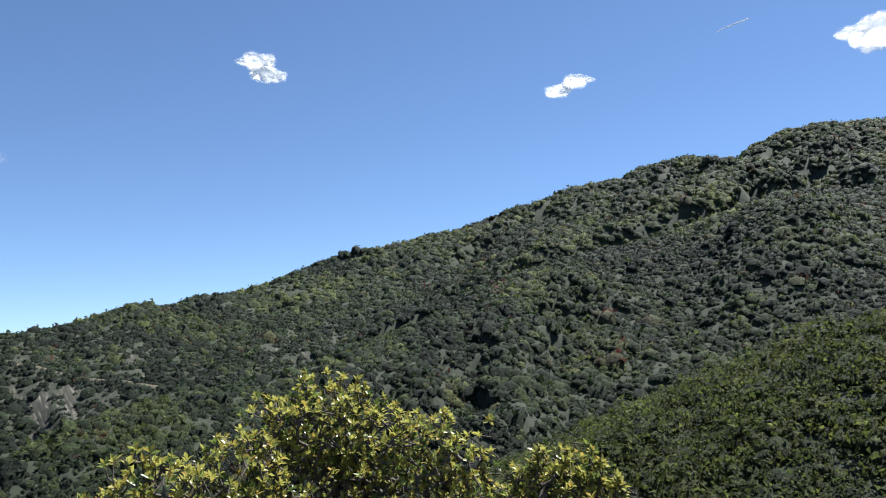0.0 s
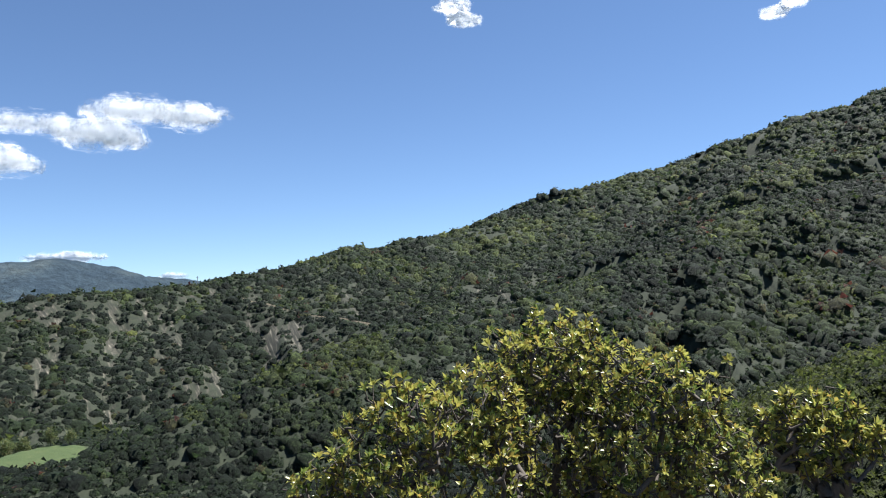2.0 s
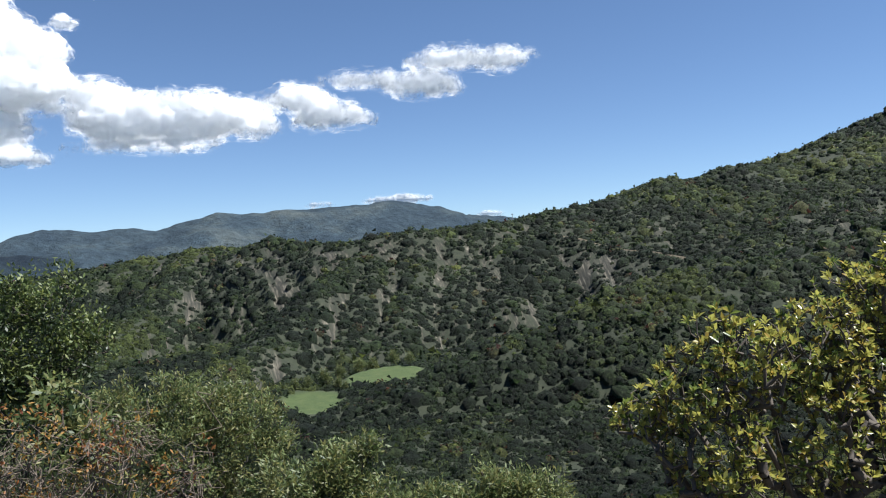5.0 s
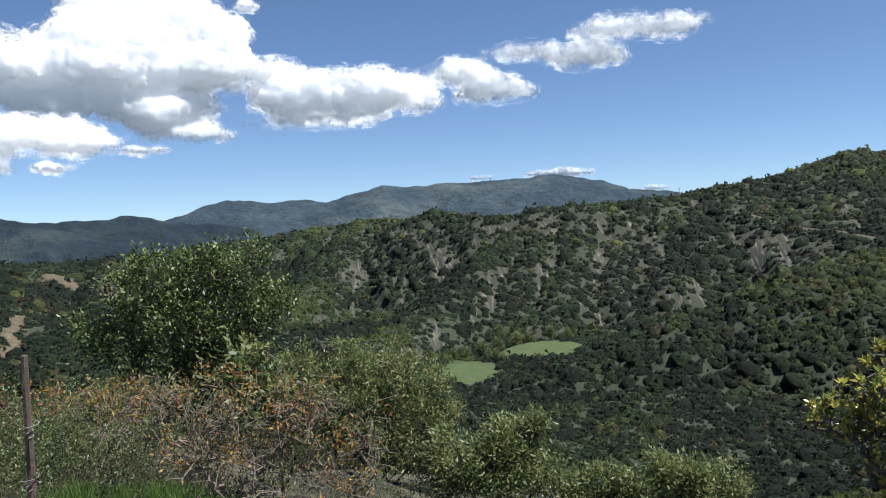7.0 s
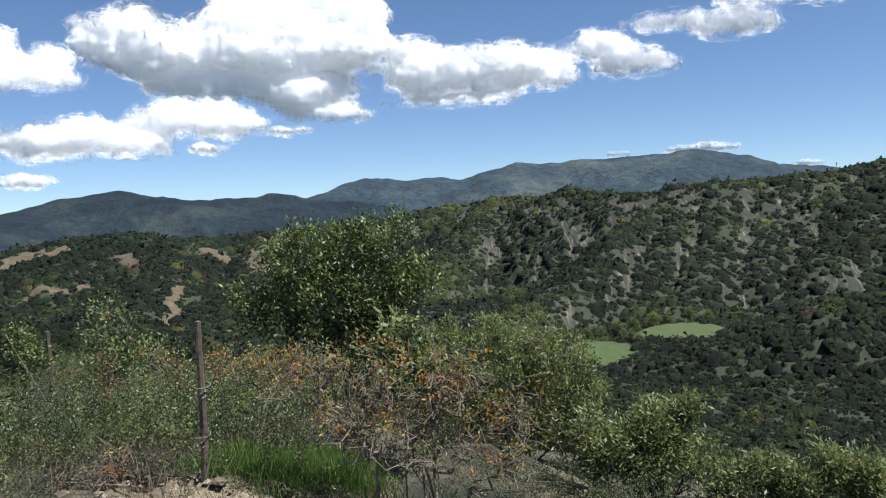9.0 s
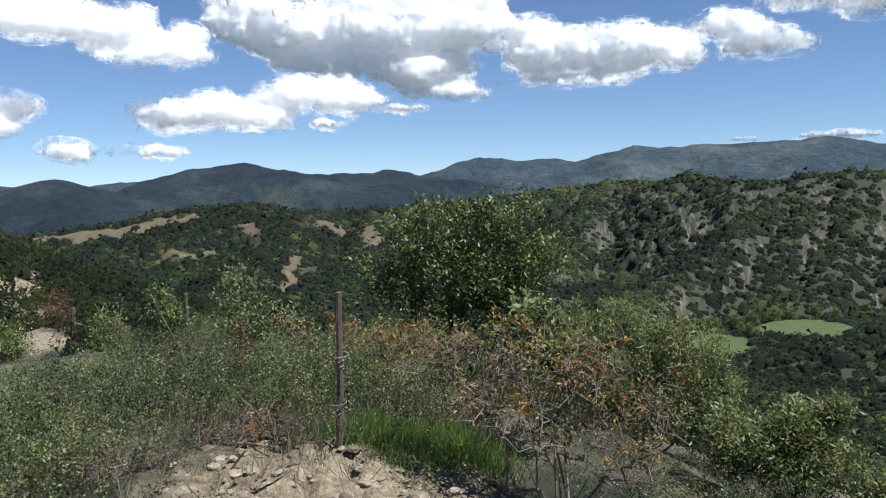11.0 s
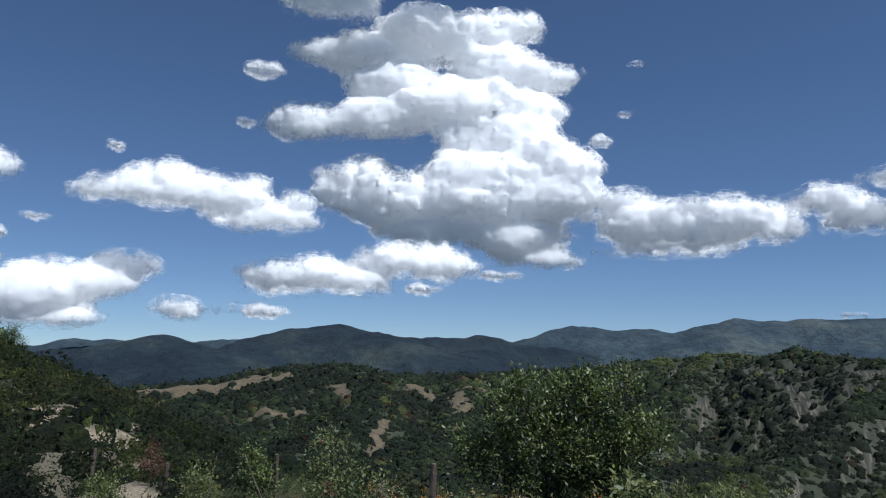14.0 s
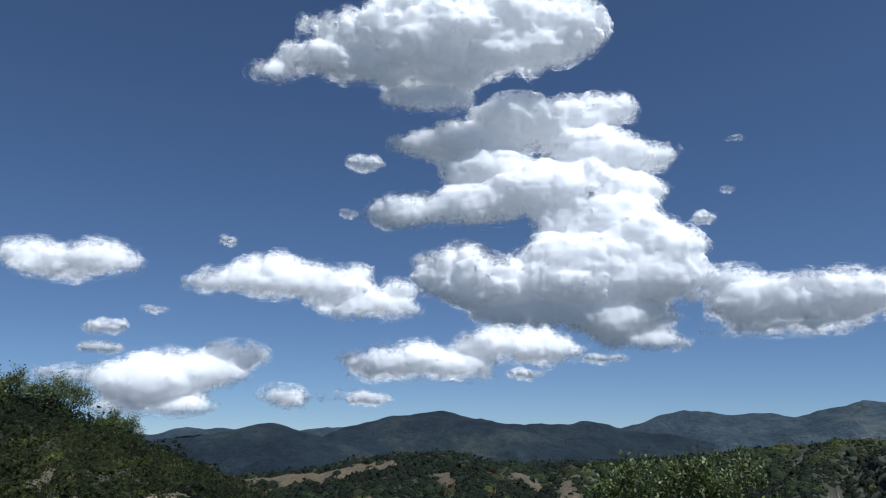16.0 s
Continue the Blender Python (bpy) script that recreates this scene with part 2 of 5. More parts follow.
# ribs that come down from the humps of the range
SIDE_SPURS = [[(-28.4, 900, 12.5), (-25.5, 800, 9.6), (-20.5, 700, 7.6)], [(-18.2, 840, 11.5), (-15.4, 760, 9.3), (-10.5, 650, 6.8)], [(-12.8, 800, 10.3), (-9.8, 700, 7.6), (-5.5, 600, 4.9)],
              [(-3.2, 740, 7.7), (0.2, 640, 5.0), (3.6, 540, 2.2), (6.5, 460, -0.6)], [(0.6, 715, 6.9), (3.6, 640, 4.9), (7.0, 560, 2.6), (10.0, 480, -0.2)], [(6.9, 665, 5.2), (9.6, 590, 3.2), (13.2, 500, 0.3), (15.4, 430, -2.2)],
              [(13.9, 602, 3.1), (16.4, 540, 1.5), (18.7, 480, -0.9)], [(21.8, 548, 2.3), (23.6, 500, 0.6), (24.6, 465, -1.2)], [(26.0, 520, 1.1), (27.6, 485, -0.2), (28.2, 460, -1.3)]]
GULLY_HILL = [(30, 500, 0.6), (32.8, 480, -0.1), (36.4, 470, -0.15), (38.9, 463, -0.3), (41.5, 457, -0.5), (44.9, 460, -0.9), (48.2, 485, -0.9), (50.8, 520, -0.35), (52.6, 535, -0.95), (56.1, 560, -0.75),
              (57.7, 570, -1.2), (59.9, 590, -1.35), (61.4, 600, -2.0), (63.2, 620, -2.3), (65, 640, -2.6)]
TRACK_RIDGE = [(31.5, 478, -0.4), (29.7, 462, -1.0), (25.6, 430, -2.2), (22.1, 400, -2.8), (17.9, 372, -3.6), (14.5, 350, -4.8)]
GREEN_SPUR = [(43.6, 452, -1.2), (45.8, 420, -2.9), (47.5, 392, -4.1), (49.3, 356, -6.0), (52.2, 318, -7.9), (55.1, 290, -9.3), (58.3, 262, -11)]
GULLY_RIBS = [[(36.2, 462, -0.8), (36.6, 420, -3.4), (37.4, 372, -6.4)], [(39.6, 452, -1.0), (40.2, 410, -3.6), (41.6, 362, -6.6), (42.4, 335, -8.8)], [(33.4, 470, -0.7), (33.0, 430, -3.0), (33.4, 380, -5.6)],
              [(42.6, 447, -1.3), (43.6, 405, -3.9), (45.4, 358, -6.9), (46.6, 325, -9.3)]]
HOLLOW_SPUR = [(56.1, 556, -0.9), (57.5, 500, -2.9), (60, 430, -4.8), (63, 370, -7.2), (66, 320, -9.6)]
MID_SPUR = [(-36, 640, 7.8), (-30.6, 620, 8.0), (-24.9, 600, 8.6), (-20.8, 580, 7.5), (-15.3, 545, 6.0), (-9.2, 500, 4.9), (-3.6, 450, 3.0), (1.1, 400, 0.6), (4.6, 365, -0.9)]
DARK_SPUR = [(4.6, 365, -0.9), (8.1, 335, -1.9), (12.5, 310, -3.2), (17.1, 296, -3.9), (20.9, 286, -4.2), (24.9, 277, -5.2), (27.4, 270, -6.4), (30, 263, -8.0), (33.4, 256, -8.5), (36.4, 248, -9.9), (40.3, 240, -11.2), (44.3, 232, -12.9)]
NEAR_SPUR = [(-50, 160, 10), (-30, 118, -0.1), (-26.9, 113, -1.9), (-23.4, 109, -3.7), (-18.5, 104, -5.7), (-14.6, 101, -7.1), (-11.7, 100, -8.9), (-5, 97, -13), (2, 96, -18)]
WEST_HILLS = [(60, 590, -1.5), (62.4, 600, -1.85), (66.1, 620, -2.2), (70.3, 640, -2.6), (75.8, 640, -2.85), (78.8, 620, -2.8), (82.5, 600, -2.15), (85, 605, -2.25), (87.4, 615, -2.5), (89, 620, -2.95),
              (92.8, 630, -3.4), (96.9, 640, -3.75), (99, 650, -4.1), (104, 700, -4.4), (120, 800, -3.4)]
WEST_SPURS = [[(82.5, 590, -2.4), (80.4, 520, -3.6), (80.9, 440, -5.6), (84.6, 372, -7.2), (87.8, 320, -9.0)], [(74, 620, -3.2), (73, 540, -3.6), (74.2, 450, -6.2), (76.2, 350, -8.6)], [(79.3, 480, -4.8), (79.0, 400, -7.4), (80.5, 330, -9.8)],
              [(92, 610, -4.3), (93, 430, -6.0), (95, 300, -8.8)], [(64, 590, -2.6), (64.6, 480, -4.4), (67, 390, -7.2), (69, 320, -9.8)]]
FAR_RANGE = [(15, 3950, 0.5), (30, 3800, 0.0), (34.4, 3750, 0.15), (37, 3720, 0.75), (40.3, 3680, 1.6), (43.5, 3600, 1.75), (46.5, 3570, 1.55), (48.7, 3550, 1.6), (51.2, 3530, 1.3), (54.1, 3500, 1.55), (56.6, 3470, 1.0), (58.8, 3450, 0.6),
             (61, 3430, 0.62), (63.2, 3410, 0.8), (65.7, 3390, 0.68), (67.4, 3370, -0.05), (70, 3350, -0.5), (74, 3340, -1.2)]
CONE_RANGE = [(62, 3050, -2.2), (66.5, 2980, -0.7), (68.5, 2950, -0.45), (70.3, 2930, -0.25), (72.9, 2900, -0.05), (74.2, 2890, -0.12), (75.6, 2880, 0.0), (78.2, 2850, -0.17), (80.9, 2830, 0.25), (83.1, 2800, 0.87), (84.2, 2790, 0.75), (85, 2785, 0.56),
              (86.2, 2770, -0.15), (89, 2740, -0.75), (92, 2700, -1.5)]
FAR_CONE = [(86.6, 2500, -1.9), (89, 2480, -1.75), (91.3, 2460, -1.35), (92.8, 2450, -0.75), (94.8, 2430, -0.17), (96, 2420, -0.3), (97.4, 2400, -0.6), (98.9, 2380, -1.15), (101.3, 2350, -2.2), (105, 2300, -3.2)]
DARK_FOOT = [(87, 1850, -2.9), (90.2, 1830, -2.55), (92.4, 1820, -2.4), (94.4, 1800, -2.7), (97, 1780, -3.5)]
LAST_RANGE = [(84, 4000, -0.6), (86.6, 3950, -0.45), (89, 3950, -0.38), (91.1, 3930, -0.45), (92.8, 3920, -0.65), (95, 3900, -0.9), (97.4, 3900, -0.6), (100, 3900, -0.82), (101, 3900, -0.55), (103.2, 3900, -0.9), (110, 3900, -0.7), (130, 3900, -0.6)]
VIEW_HILL = [(70, -95, 16), (25, -40, 5), (0, 0, 0), (-4, 0.1, -0.03), (-10, -0.6, -0.71), (-16, 0.3, -1.81), (-21.7, -3.8, -2.26), (-38, -9.3, -1.55), (-60, -24.3, 2.3), (-85, -50.3, 8)]
WEST_NOSE = [(-60, -24, 2.1), (-62, -15.5, -2.7), (-57, -9.3, -5.3), (-49.7, -5.5, -8.1), (-46, -1.1, -11)]

CRESTS = [  # lie of the crest, crest points, fall of the flanks, rounding of the crest
    (0, [polar(*c, 4.0) for c in MAIN_RANGE], 0.42, 8), *[(0, [polar(*c, 4.0) for c in q], 0.5, 14) for q in SIDE_SPURS],
    (1, [polar(*c, 2.2) for c in GULLY_HILL], 0.56, 6), (1, [polar(*c, 2.0) for c in TRACK_RIDGE], 0.62, 5), (1, [polar(*c, 2.0) for c in GREEN_SPUR], 0.7, 7),
    *[(1, [polar(*c, 2.0) for c in q], 0.62, 6) for q in GULLY_RIBS], (1, [polar(*c, 2.0) for c in HOLLOW_SPUR], 0.62, 9),
    (2, [polar(*c, 2.0) for c in MID_SPUR], 0.52, 12), (3, [polar(*c, 2.0) for c in DARK_SPUR], 0.74, 9),
    (4, [polar(*c, 1.6) for c in NEAR_SPUR], 0.5, 9), (5, [polar(*c, 2.0) for c in WEST_HILLS], 0.26, 14), *[(5, [polar(*c, 1.5) for c in q], 0.46, 8) for q in WEST_SPURS],
    (8, [polar(*c) for c in FAR_RANGE], 0.26, 25), (6, [polar(*c) for c in CONE_RANGE], 0.3, 25), (6, [polar(*c) for c in FAR_CONE], 0.3, 25), (6, [polar(*c) for c in DARK_FOOT], 0.3, 30),
    (8, [polar(*c) for c in LAST_RANGE], 0.25, 30), (7, VIEW_HILL, 0.5, 3.5), (7, WEST_NOSE, 0.6, 2.5)]


def land(x, y):
    """Height of the land, the kind of crest that each place belongs to, how far it stands above its neighbours, and the distance from it."""
    r = np.hypot(x, y)
    best = -56 - 100 * smooth(700, 1600, r) + 0 * x
    second = best - 1e3
    owner, off = np.full(x.shape, -1), np.full(x.shape, 999.0)
    for k, pts, fall, round_off in CRESTS:
        top, near = np.full(x.shape, -1e4), np.full(x.shape, 999.0)
        for (x0, y0, z0), (x1, y1, z1) in zip(pts[:-1], pts[1:]):
            dx, dy = x1 - x0, y1 - y0
            length = math.hypot(dx, dy)
            t = np.clip(((x - x0) * dx + (y - y0) * dy) / length ** 2, 0, 1)
            d = np.hypot(x - x0 - t * dx, y - y0 - t * dy)
            h = z0 + t * (z1 - z0) - fall * (np.sqrt(d * d + round_off ** 2) - round_off)
            up = h > top
            top, near = np.where(up, h, top), np.where(up, d, near)
        up = top > best
        second = np.where(up, best, np.maximum(second, top))
        best, owner, off = np.where(up, top, best), np.where(up, k, owner), np.where(up, near, off)
    return best, owner, best - second, off


def ground(x, y):
    """Height of the finished ground with its spurs, gullies and roughness, and how bare, grassy or earthy it is."""
    x, y = np.asarray(x, float), np.asarray(y, float)
    r = np.hypot(x, y)
    az = np.degrees(np.arctan2(-x, y))
    z, owner, above, off = land(x, y)
    flank = smooth(6, 45, off)
    wob = fractal(x / 40, y / 40, octaves=3, seed=3)
    warp = fractal(x / 11, y / 11, octaves=2, seed=4)
    # rain gullies run down the flanks, branching and wandering
    across = np.radians(az) * 470 + (0.38 - 0.5 * smooth(46, 70, az)) * off
    g = np.abs(value_noise(across / 7.5 + 0.55 * wob + 0.16 * warp, off / 55.0, 0 * x, 21))
    g1 = np.abs(value_noise(across / 3.3 + 0.9 * wob + 0.3 * warp, off / 26.0, 0 * x, 24))
    g2 = np.abs(value_noise(across / 26.0 + 0.5 * wob, off / 160.0, 0 * x, 22))
    bad = (owner == 1) & (r < 640) & (az < 62)
    gully = np.where(bad, 1.0, np.where((owner == 0) | (owner == 2), 0.3, np.where(owner == 5, 0.7, 0.12)))
    mid = smooth(70, 160, r) * (1 - smooth(900, 1300, r))
    seam = smooth(0, 6, above)
    z = z + seam * mid * flank * gully * (5.0 * g + 2.2 * g1 + 8 * g2 - 5.5)
    # broad rounded ribs with sharp hollows slant down the main range
    slant = np.radians(az) * 650 - 0.5 * off
    broad = 24 * np.abs(value_noise(slant / 105 + 0.5 * wob, off / 300, 0 * x, 23)) + 10 * np.abs(value_noise(slant / 42 + 0.6 * wob, off / 130, 0 * x, 26)) - 9
    z = z + mid * smooth(12, 80, off) * ((owner == 0) + 0.8 * (owner == 2)) * smooth(0, 14, above) * broad
    z = z + mid * (3.2 * seam * fractal(x / 75, y / 75, octaves=3, seed=5) * smooth(4, 60, off) + 0.8 * fractal(x / 14, y / 14, octaves=3, seed=6))
    far = smooth(1200, 1900, r)
    spur = np.abs(fractal(x / 620, y / 620, octaves=4, seed=9))
    z = z + far * smooth(40, 500, off) * (90 * spur - 40) + far * 13 * fractal(x / 130, y / 130, octaves=4, seed=10)
    near = 1 - smooth(20, 70, r)
    z = z + near * (0.22 * fractal(x / 2.5, y / 2.5, octaves=4, seed=11) * smooth(0.5, 4, r) + 0.02 * fractal(x / 0.3, y / 0.3, octaves=2, seed=12))
    z = z + 0.06 * np.exp(-((x + 3.85) ** 2 + (y - 0.44) ** 2) / 0.8) * fractal(x / 0.13, y / 0.13, octaves=2, seed=13, gain=0.7)
    # covers
    patch = fractal(x / 45, y / 45, octaves=4, seed=31)
    # bare ribs between the gullies: torn streaks, thick on the gullied hill and its hollows, thin elsewhere
    rib, strip = np.maximum(1 - smooth(0.12, 0.34, g), 0.7 - 0.7 * smooth(0.08, 0.22, g1)), 1 - smooth(0.16, 0.34, g)
    torn = smooth(-0.25, 0.35, value_noise(across / 8 + wob, off / 13, 0 * x, 34) + 0.5 * value_noise(across / 30, off / 30, 0 * x, 35))
    scar = np.zeros_like(x)
    for a, d, ha, hd in ((58.3, 395, 1.9, 34), (50.6, 318, 1.5, 22), (37.4, 400, 2.6, 42), (34.2, 420, 2.2, 40), (26.8, 415, 2.4, 32), (21.6, 450, 2.2, 36), (31, 285, 1.6, 16), (10.8, 470, 2.6, 30), (41.5, 395, 1.8, 40), (29, 440, 1.6, 26)):
        scar = np.maximum(scar, np.exp(-((az - a) / ha) ** 2 - ((r - d) / hd) ** 2))
    bare = np.where(bad, np.clip(0.6 + 0.4 * smooth(-0.4, 0.4, patch) + 0.6 * scar, 0, 1.1), np.where((owner == 0) | (owner == 3), 0.9 * scar + 0.35 * (owner == 0) * smooth(0.4, 0.9, patch), np.where(owner == 5, 0.5 * smooth(0.3, 0.8, patch), 0)))
    cover = mid * smooth(3, 16, off) * (1 - smooth(110, 150, off))
    thin = np.clip(bare * strip * (0.42 + torn) * cover, 0, 1)
    bare = bare * rib * np.clip(0.25 + torn + 0.6 * scar, 0, 1) * cover
    bare = np.clip(bare, 0, 1)
    meadow = np.maximum(1 - smooth(0.8, 1.1, np.hypot((az - 48.5) / 2.5, (r - 256) / 17) + 0.12 * wob),
                        1 - smooth(0.8, 1.1, np.hypot((az - 42.8 + 0.05 * (r - 293)) / 2.9, (r - 293) / 19) + 0.12 * wob))
    z = z * (1 - meadow) + (-56.0 + 0.02 * (r - 262)) * meadow
    tilled = np.zeros_like(x)
    # tilled fields, scree and tracks of the western hills: from, to (azimuth, distance) and half width
    for a0, d0, a1, d1, w in ((96.8, 626, 92.8, 612, 11), (92.8, 606, 90, 588, 16), (90, 586, 87.3, 574, 20), (76.6, 550, 72.8, 550, 15), (74.0, 525, 73.8, 480, 9), (74.2, 450, 74.6, 415, 4), (79.4, 437, 80.2, 370, 4.5),
                              (82.9, 545, 82.2, 503, 5), (83.1, 420, 85.0, 384, 5), (85.4, 494, 89.0, 489, 3.5), (30.2, 466, 25.6, 431, 2.4), (25.6, 431, 20.5, 388, 2.0), (64.0, 596, 65.0, 622, 4), (96.3, 560, 96.0, 535, 6)):
        (ex, ey, _), (fx, fy, _) = polar(a0, d0, 0), polar(a1, d1, 0)
        t = np.clip(((x - ex) * (fx - ex) + (y - ey) * (fy - ey)) / ((fx - ex) ** 2 + (fy - ey) ** 2), 0, 1)
        gap = np.hypot(x - ex - t * (fx - ex), y - ey - t * (fy - ey)) / w
        tilled = np.maximum(tilled, 1 - smooth(0.6, 1.15, gap + 0.18 * wob + 0.2 * fractal(x / 6, y / 6, octaves=2, seed=46)))
    # sandy cuts of the hill beside the viewpoint and the bare earth at its top
    pan = np.zeros_like(x)
    for a, d, w in ((99, 19.6, 1.8), (97, 18.6, 1.3), (101.6, 36, 1.0), (101.6, 33.5, 0.9), (101.8, 31.5, 0.8), (97.4, 38, 1.1), (97.2, 35.3, 1.0), (96.9, 32.8, 1.1)):
        sx, sy = STAND[0] - math.sin(radians(a)) * d, STAND[1] + math.cos(radians(a)) * d
        pan = np.maximum(pan, 1 - smooth(0.6, 1.05, np.hypot(x - sx, y - sy) / w + 0.6 * fractal(x / 1.2, y / 1.5, octaves=3, seed=44)))
    cut = smooth(0.3, 0.6, fractal(x / 6, y / 6, octaves=3, seed=41)) * smooth(88, 96, az) * (1 - smooth(101, 103, az)) * smooth(24, 30, r) * (1 - smooth(55, 70, r))
    dug = 1 - smooth(0.7, 1.1, np.hypot((x + 3.73) / 0.8, (y - 0.61) / 0.95) + 0.2 * fractal(x, y, octaves=3, seed=42))
    stand = 1 - smooth(1.2, 3.0, r + 0.9 * fractal(x / 1.3, y / 1.3, octaves=3, seed=45))
    dry = 0.4 * smooth(93, 97, az) * smooth(15, 18, r) * (1 - smooth(44, 52, r)) * smooth(-0.5, 0.2, fractal(x / 4, y / 4, octaves=3, seed=47))
    litter = 0.38 * (1 - smooth(11, 16, r)) * smooth(-0.5, 0.4, fractal(x / 0.6, y / 0.6, octaves=3, seed=48))
    earth = np.clip(np.maximum.reduce([cut, dug, pan, dry, litter, 0.8 * stand]), 0, 1)
    return z, np.clip(bare * (1 - meadow), 0, 1), meadow, earth, owner, off, tilled, thin, across


def make_ground():
    az = np.concatenate([np.arange(-52, 18, 0.55), np.arange(18, 62, 0.24), np.arange(62, 106, 0.4), np.arange(106, 128, 0.6), np.arange(128, 308, 4.0)])
    rad = np.concatenate([np.geomspace(0.25, 3.2, 22), np.arange(3.3, 5.4, 0.07), np.arange(5.6, 9, 0.3), np.arange(9.3, 50, 0.7), np.arange(50.8, 80, 1.4), np.arange(82, 260, 4), np.arange(262, 500, 3.2), np.arange(502, 700, 4.5), np.arange(706, 1000, 10), np.arange(1010, 4950, 60)])
    A, R = np.meshgrid(np.radians(az), rad)
    x, y = (-np.sin(A) * R).ravel(), (np.cos(A) * R).ravel()
    z, bare, meadow, earth, owner, off, tilled, thin, across = ground(x, y)
    na, nr = len(az), len(rad)
    i, j = np.meshgrid(np.arange(nr - 1), np.arange(na), indexing="ij")
    k = (j + 1) % na
    faces = np.stack([i * na + j, (i + 1) * na + j, (i + 1) * na + k, i * na + k], -1).reshape(-1, 4)[:, ::-1]
    hub = len(x)
    x, y, z = np.append(x, 0), np.append(y, 0), np.append(z, ground(np.zeros(1), np.zeros(1))[0])
    # the farthest crests take the colours with more haze in them
    hazy_open_land = (owner == 8) * 1.0
    bare, meadow, earth, tilled, across, off, hazy_open_land = (np.append(q, q[0]) for q in (bare, meadow, earth, tilled, across, off, hazy_open_land))
    k = np.arange(0, na - 1, 2)
    faces = np.concatenate([faces, np.stack([0 * k + hub, (k + 2) % na, k + 1, k], 1)])
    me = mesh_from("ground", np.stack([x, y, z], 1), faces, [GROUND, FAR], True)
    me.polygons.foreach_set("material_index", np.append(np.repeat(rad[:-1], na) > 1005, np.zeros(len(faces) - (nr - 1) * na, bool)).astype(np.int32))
    for nm, v in (("marl", bare), ("meadow", meadow), ("earth", earth), ("tilled", tilled), ("across", across * 0.62), ("fall", off * 0.13), ("hazy_open_land", hazy_open_land)):
        point_value(me, nm, v)
    return tagged(new("ground", me), "hilly ground of marl and dry soil reaching to far wooded ranges", "ground", kind="structure")


make_ground()

# ---- scrub on the slopes ----
def dome(full):
    """Unit crown for a shrub: a rounded six-sided dome, or a five-sided one with a skirt."""
    q = np.arange(6) * math.pi / 3
    ring = np.stack([np.cos(q), np.sin(q), 0 * q], 1)
    k = np.arange(6)
    if full is None:  # a five-sided crown that comes down to the ground on steep slopes
        q, k = np.arange(5) * math.tau / 5, np.arange(5)
        n = (k + 1) % 5
        low = np.stack([1.0 * np.cos(q), 1.0 * np.sin(q), 0 * q - 0.75], 1)
        upper = np.stack([0.8 * np.cos(q + 0.63), 0.8 * np.sin(q + 0.63), 0 * q + 0.5], 1)
        return np.concatenate([low, upper, [[0, 0, 0.98]]]), np.concatenate([np.stack([k, n, 5 + k], 1), np.stack([n, 5 + n, 5 + k], 1), np.stack([5 + k, 5 + n, 0 * k + 10], 1)])
    upper = np.stack([0.82 * np.cos(q + 0.5), 0.82 * np.sin(q + 0.5), 0 * q + 0.62], 1)
    n = (k + 1) % 6
    return np.concatenate([ring, upper, [[0, 0, 1.0]]]), np.concatenate([np.stack([k, n, 6 + k], 1), np.stack([n, 6 + n, 6 + k], 1), np.stack([6 + k, 6 + n, 0 * k + 12], 1)])


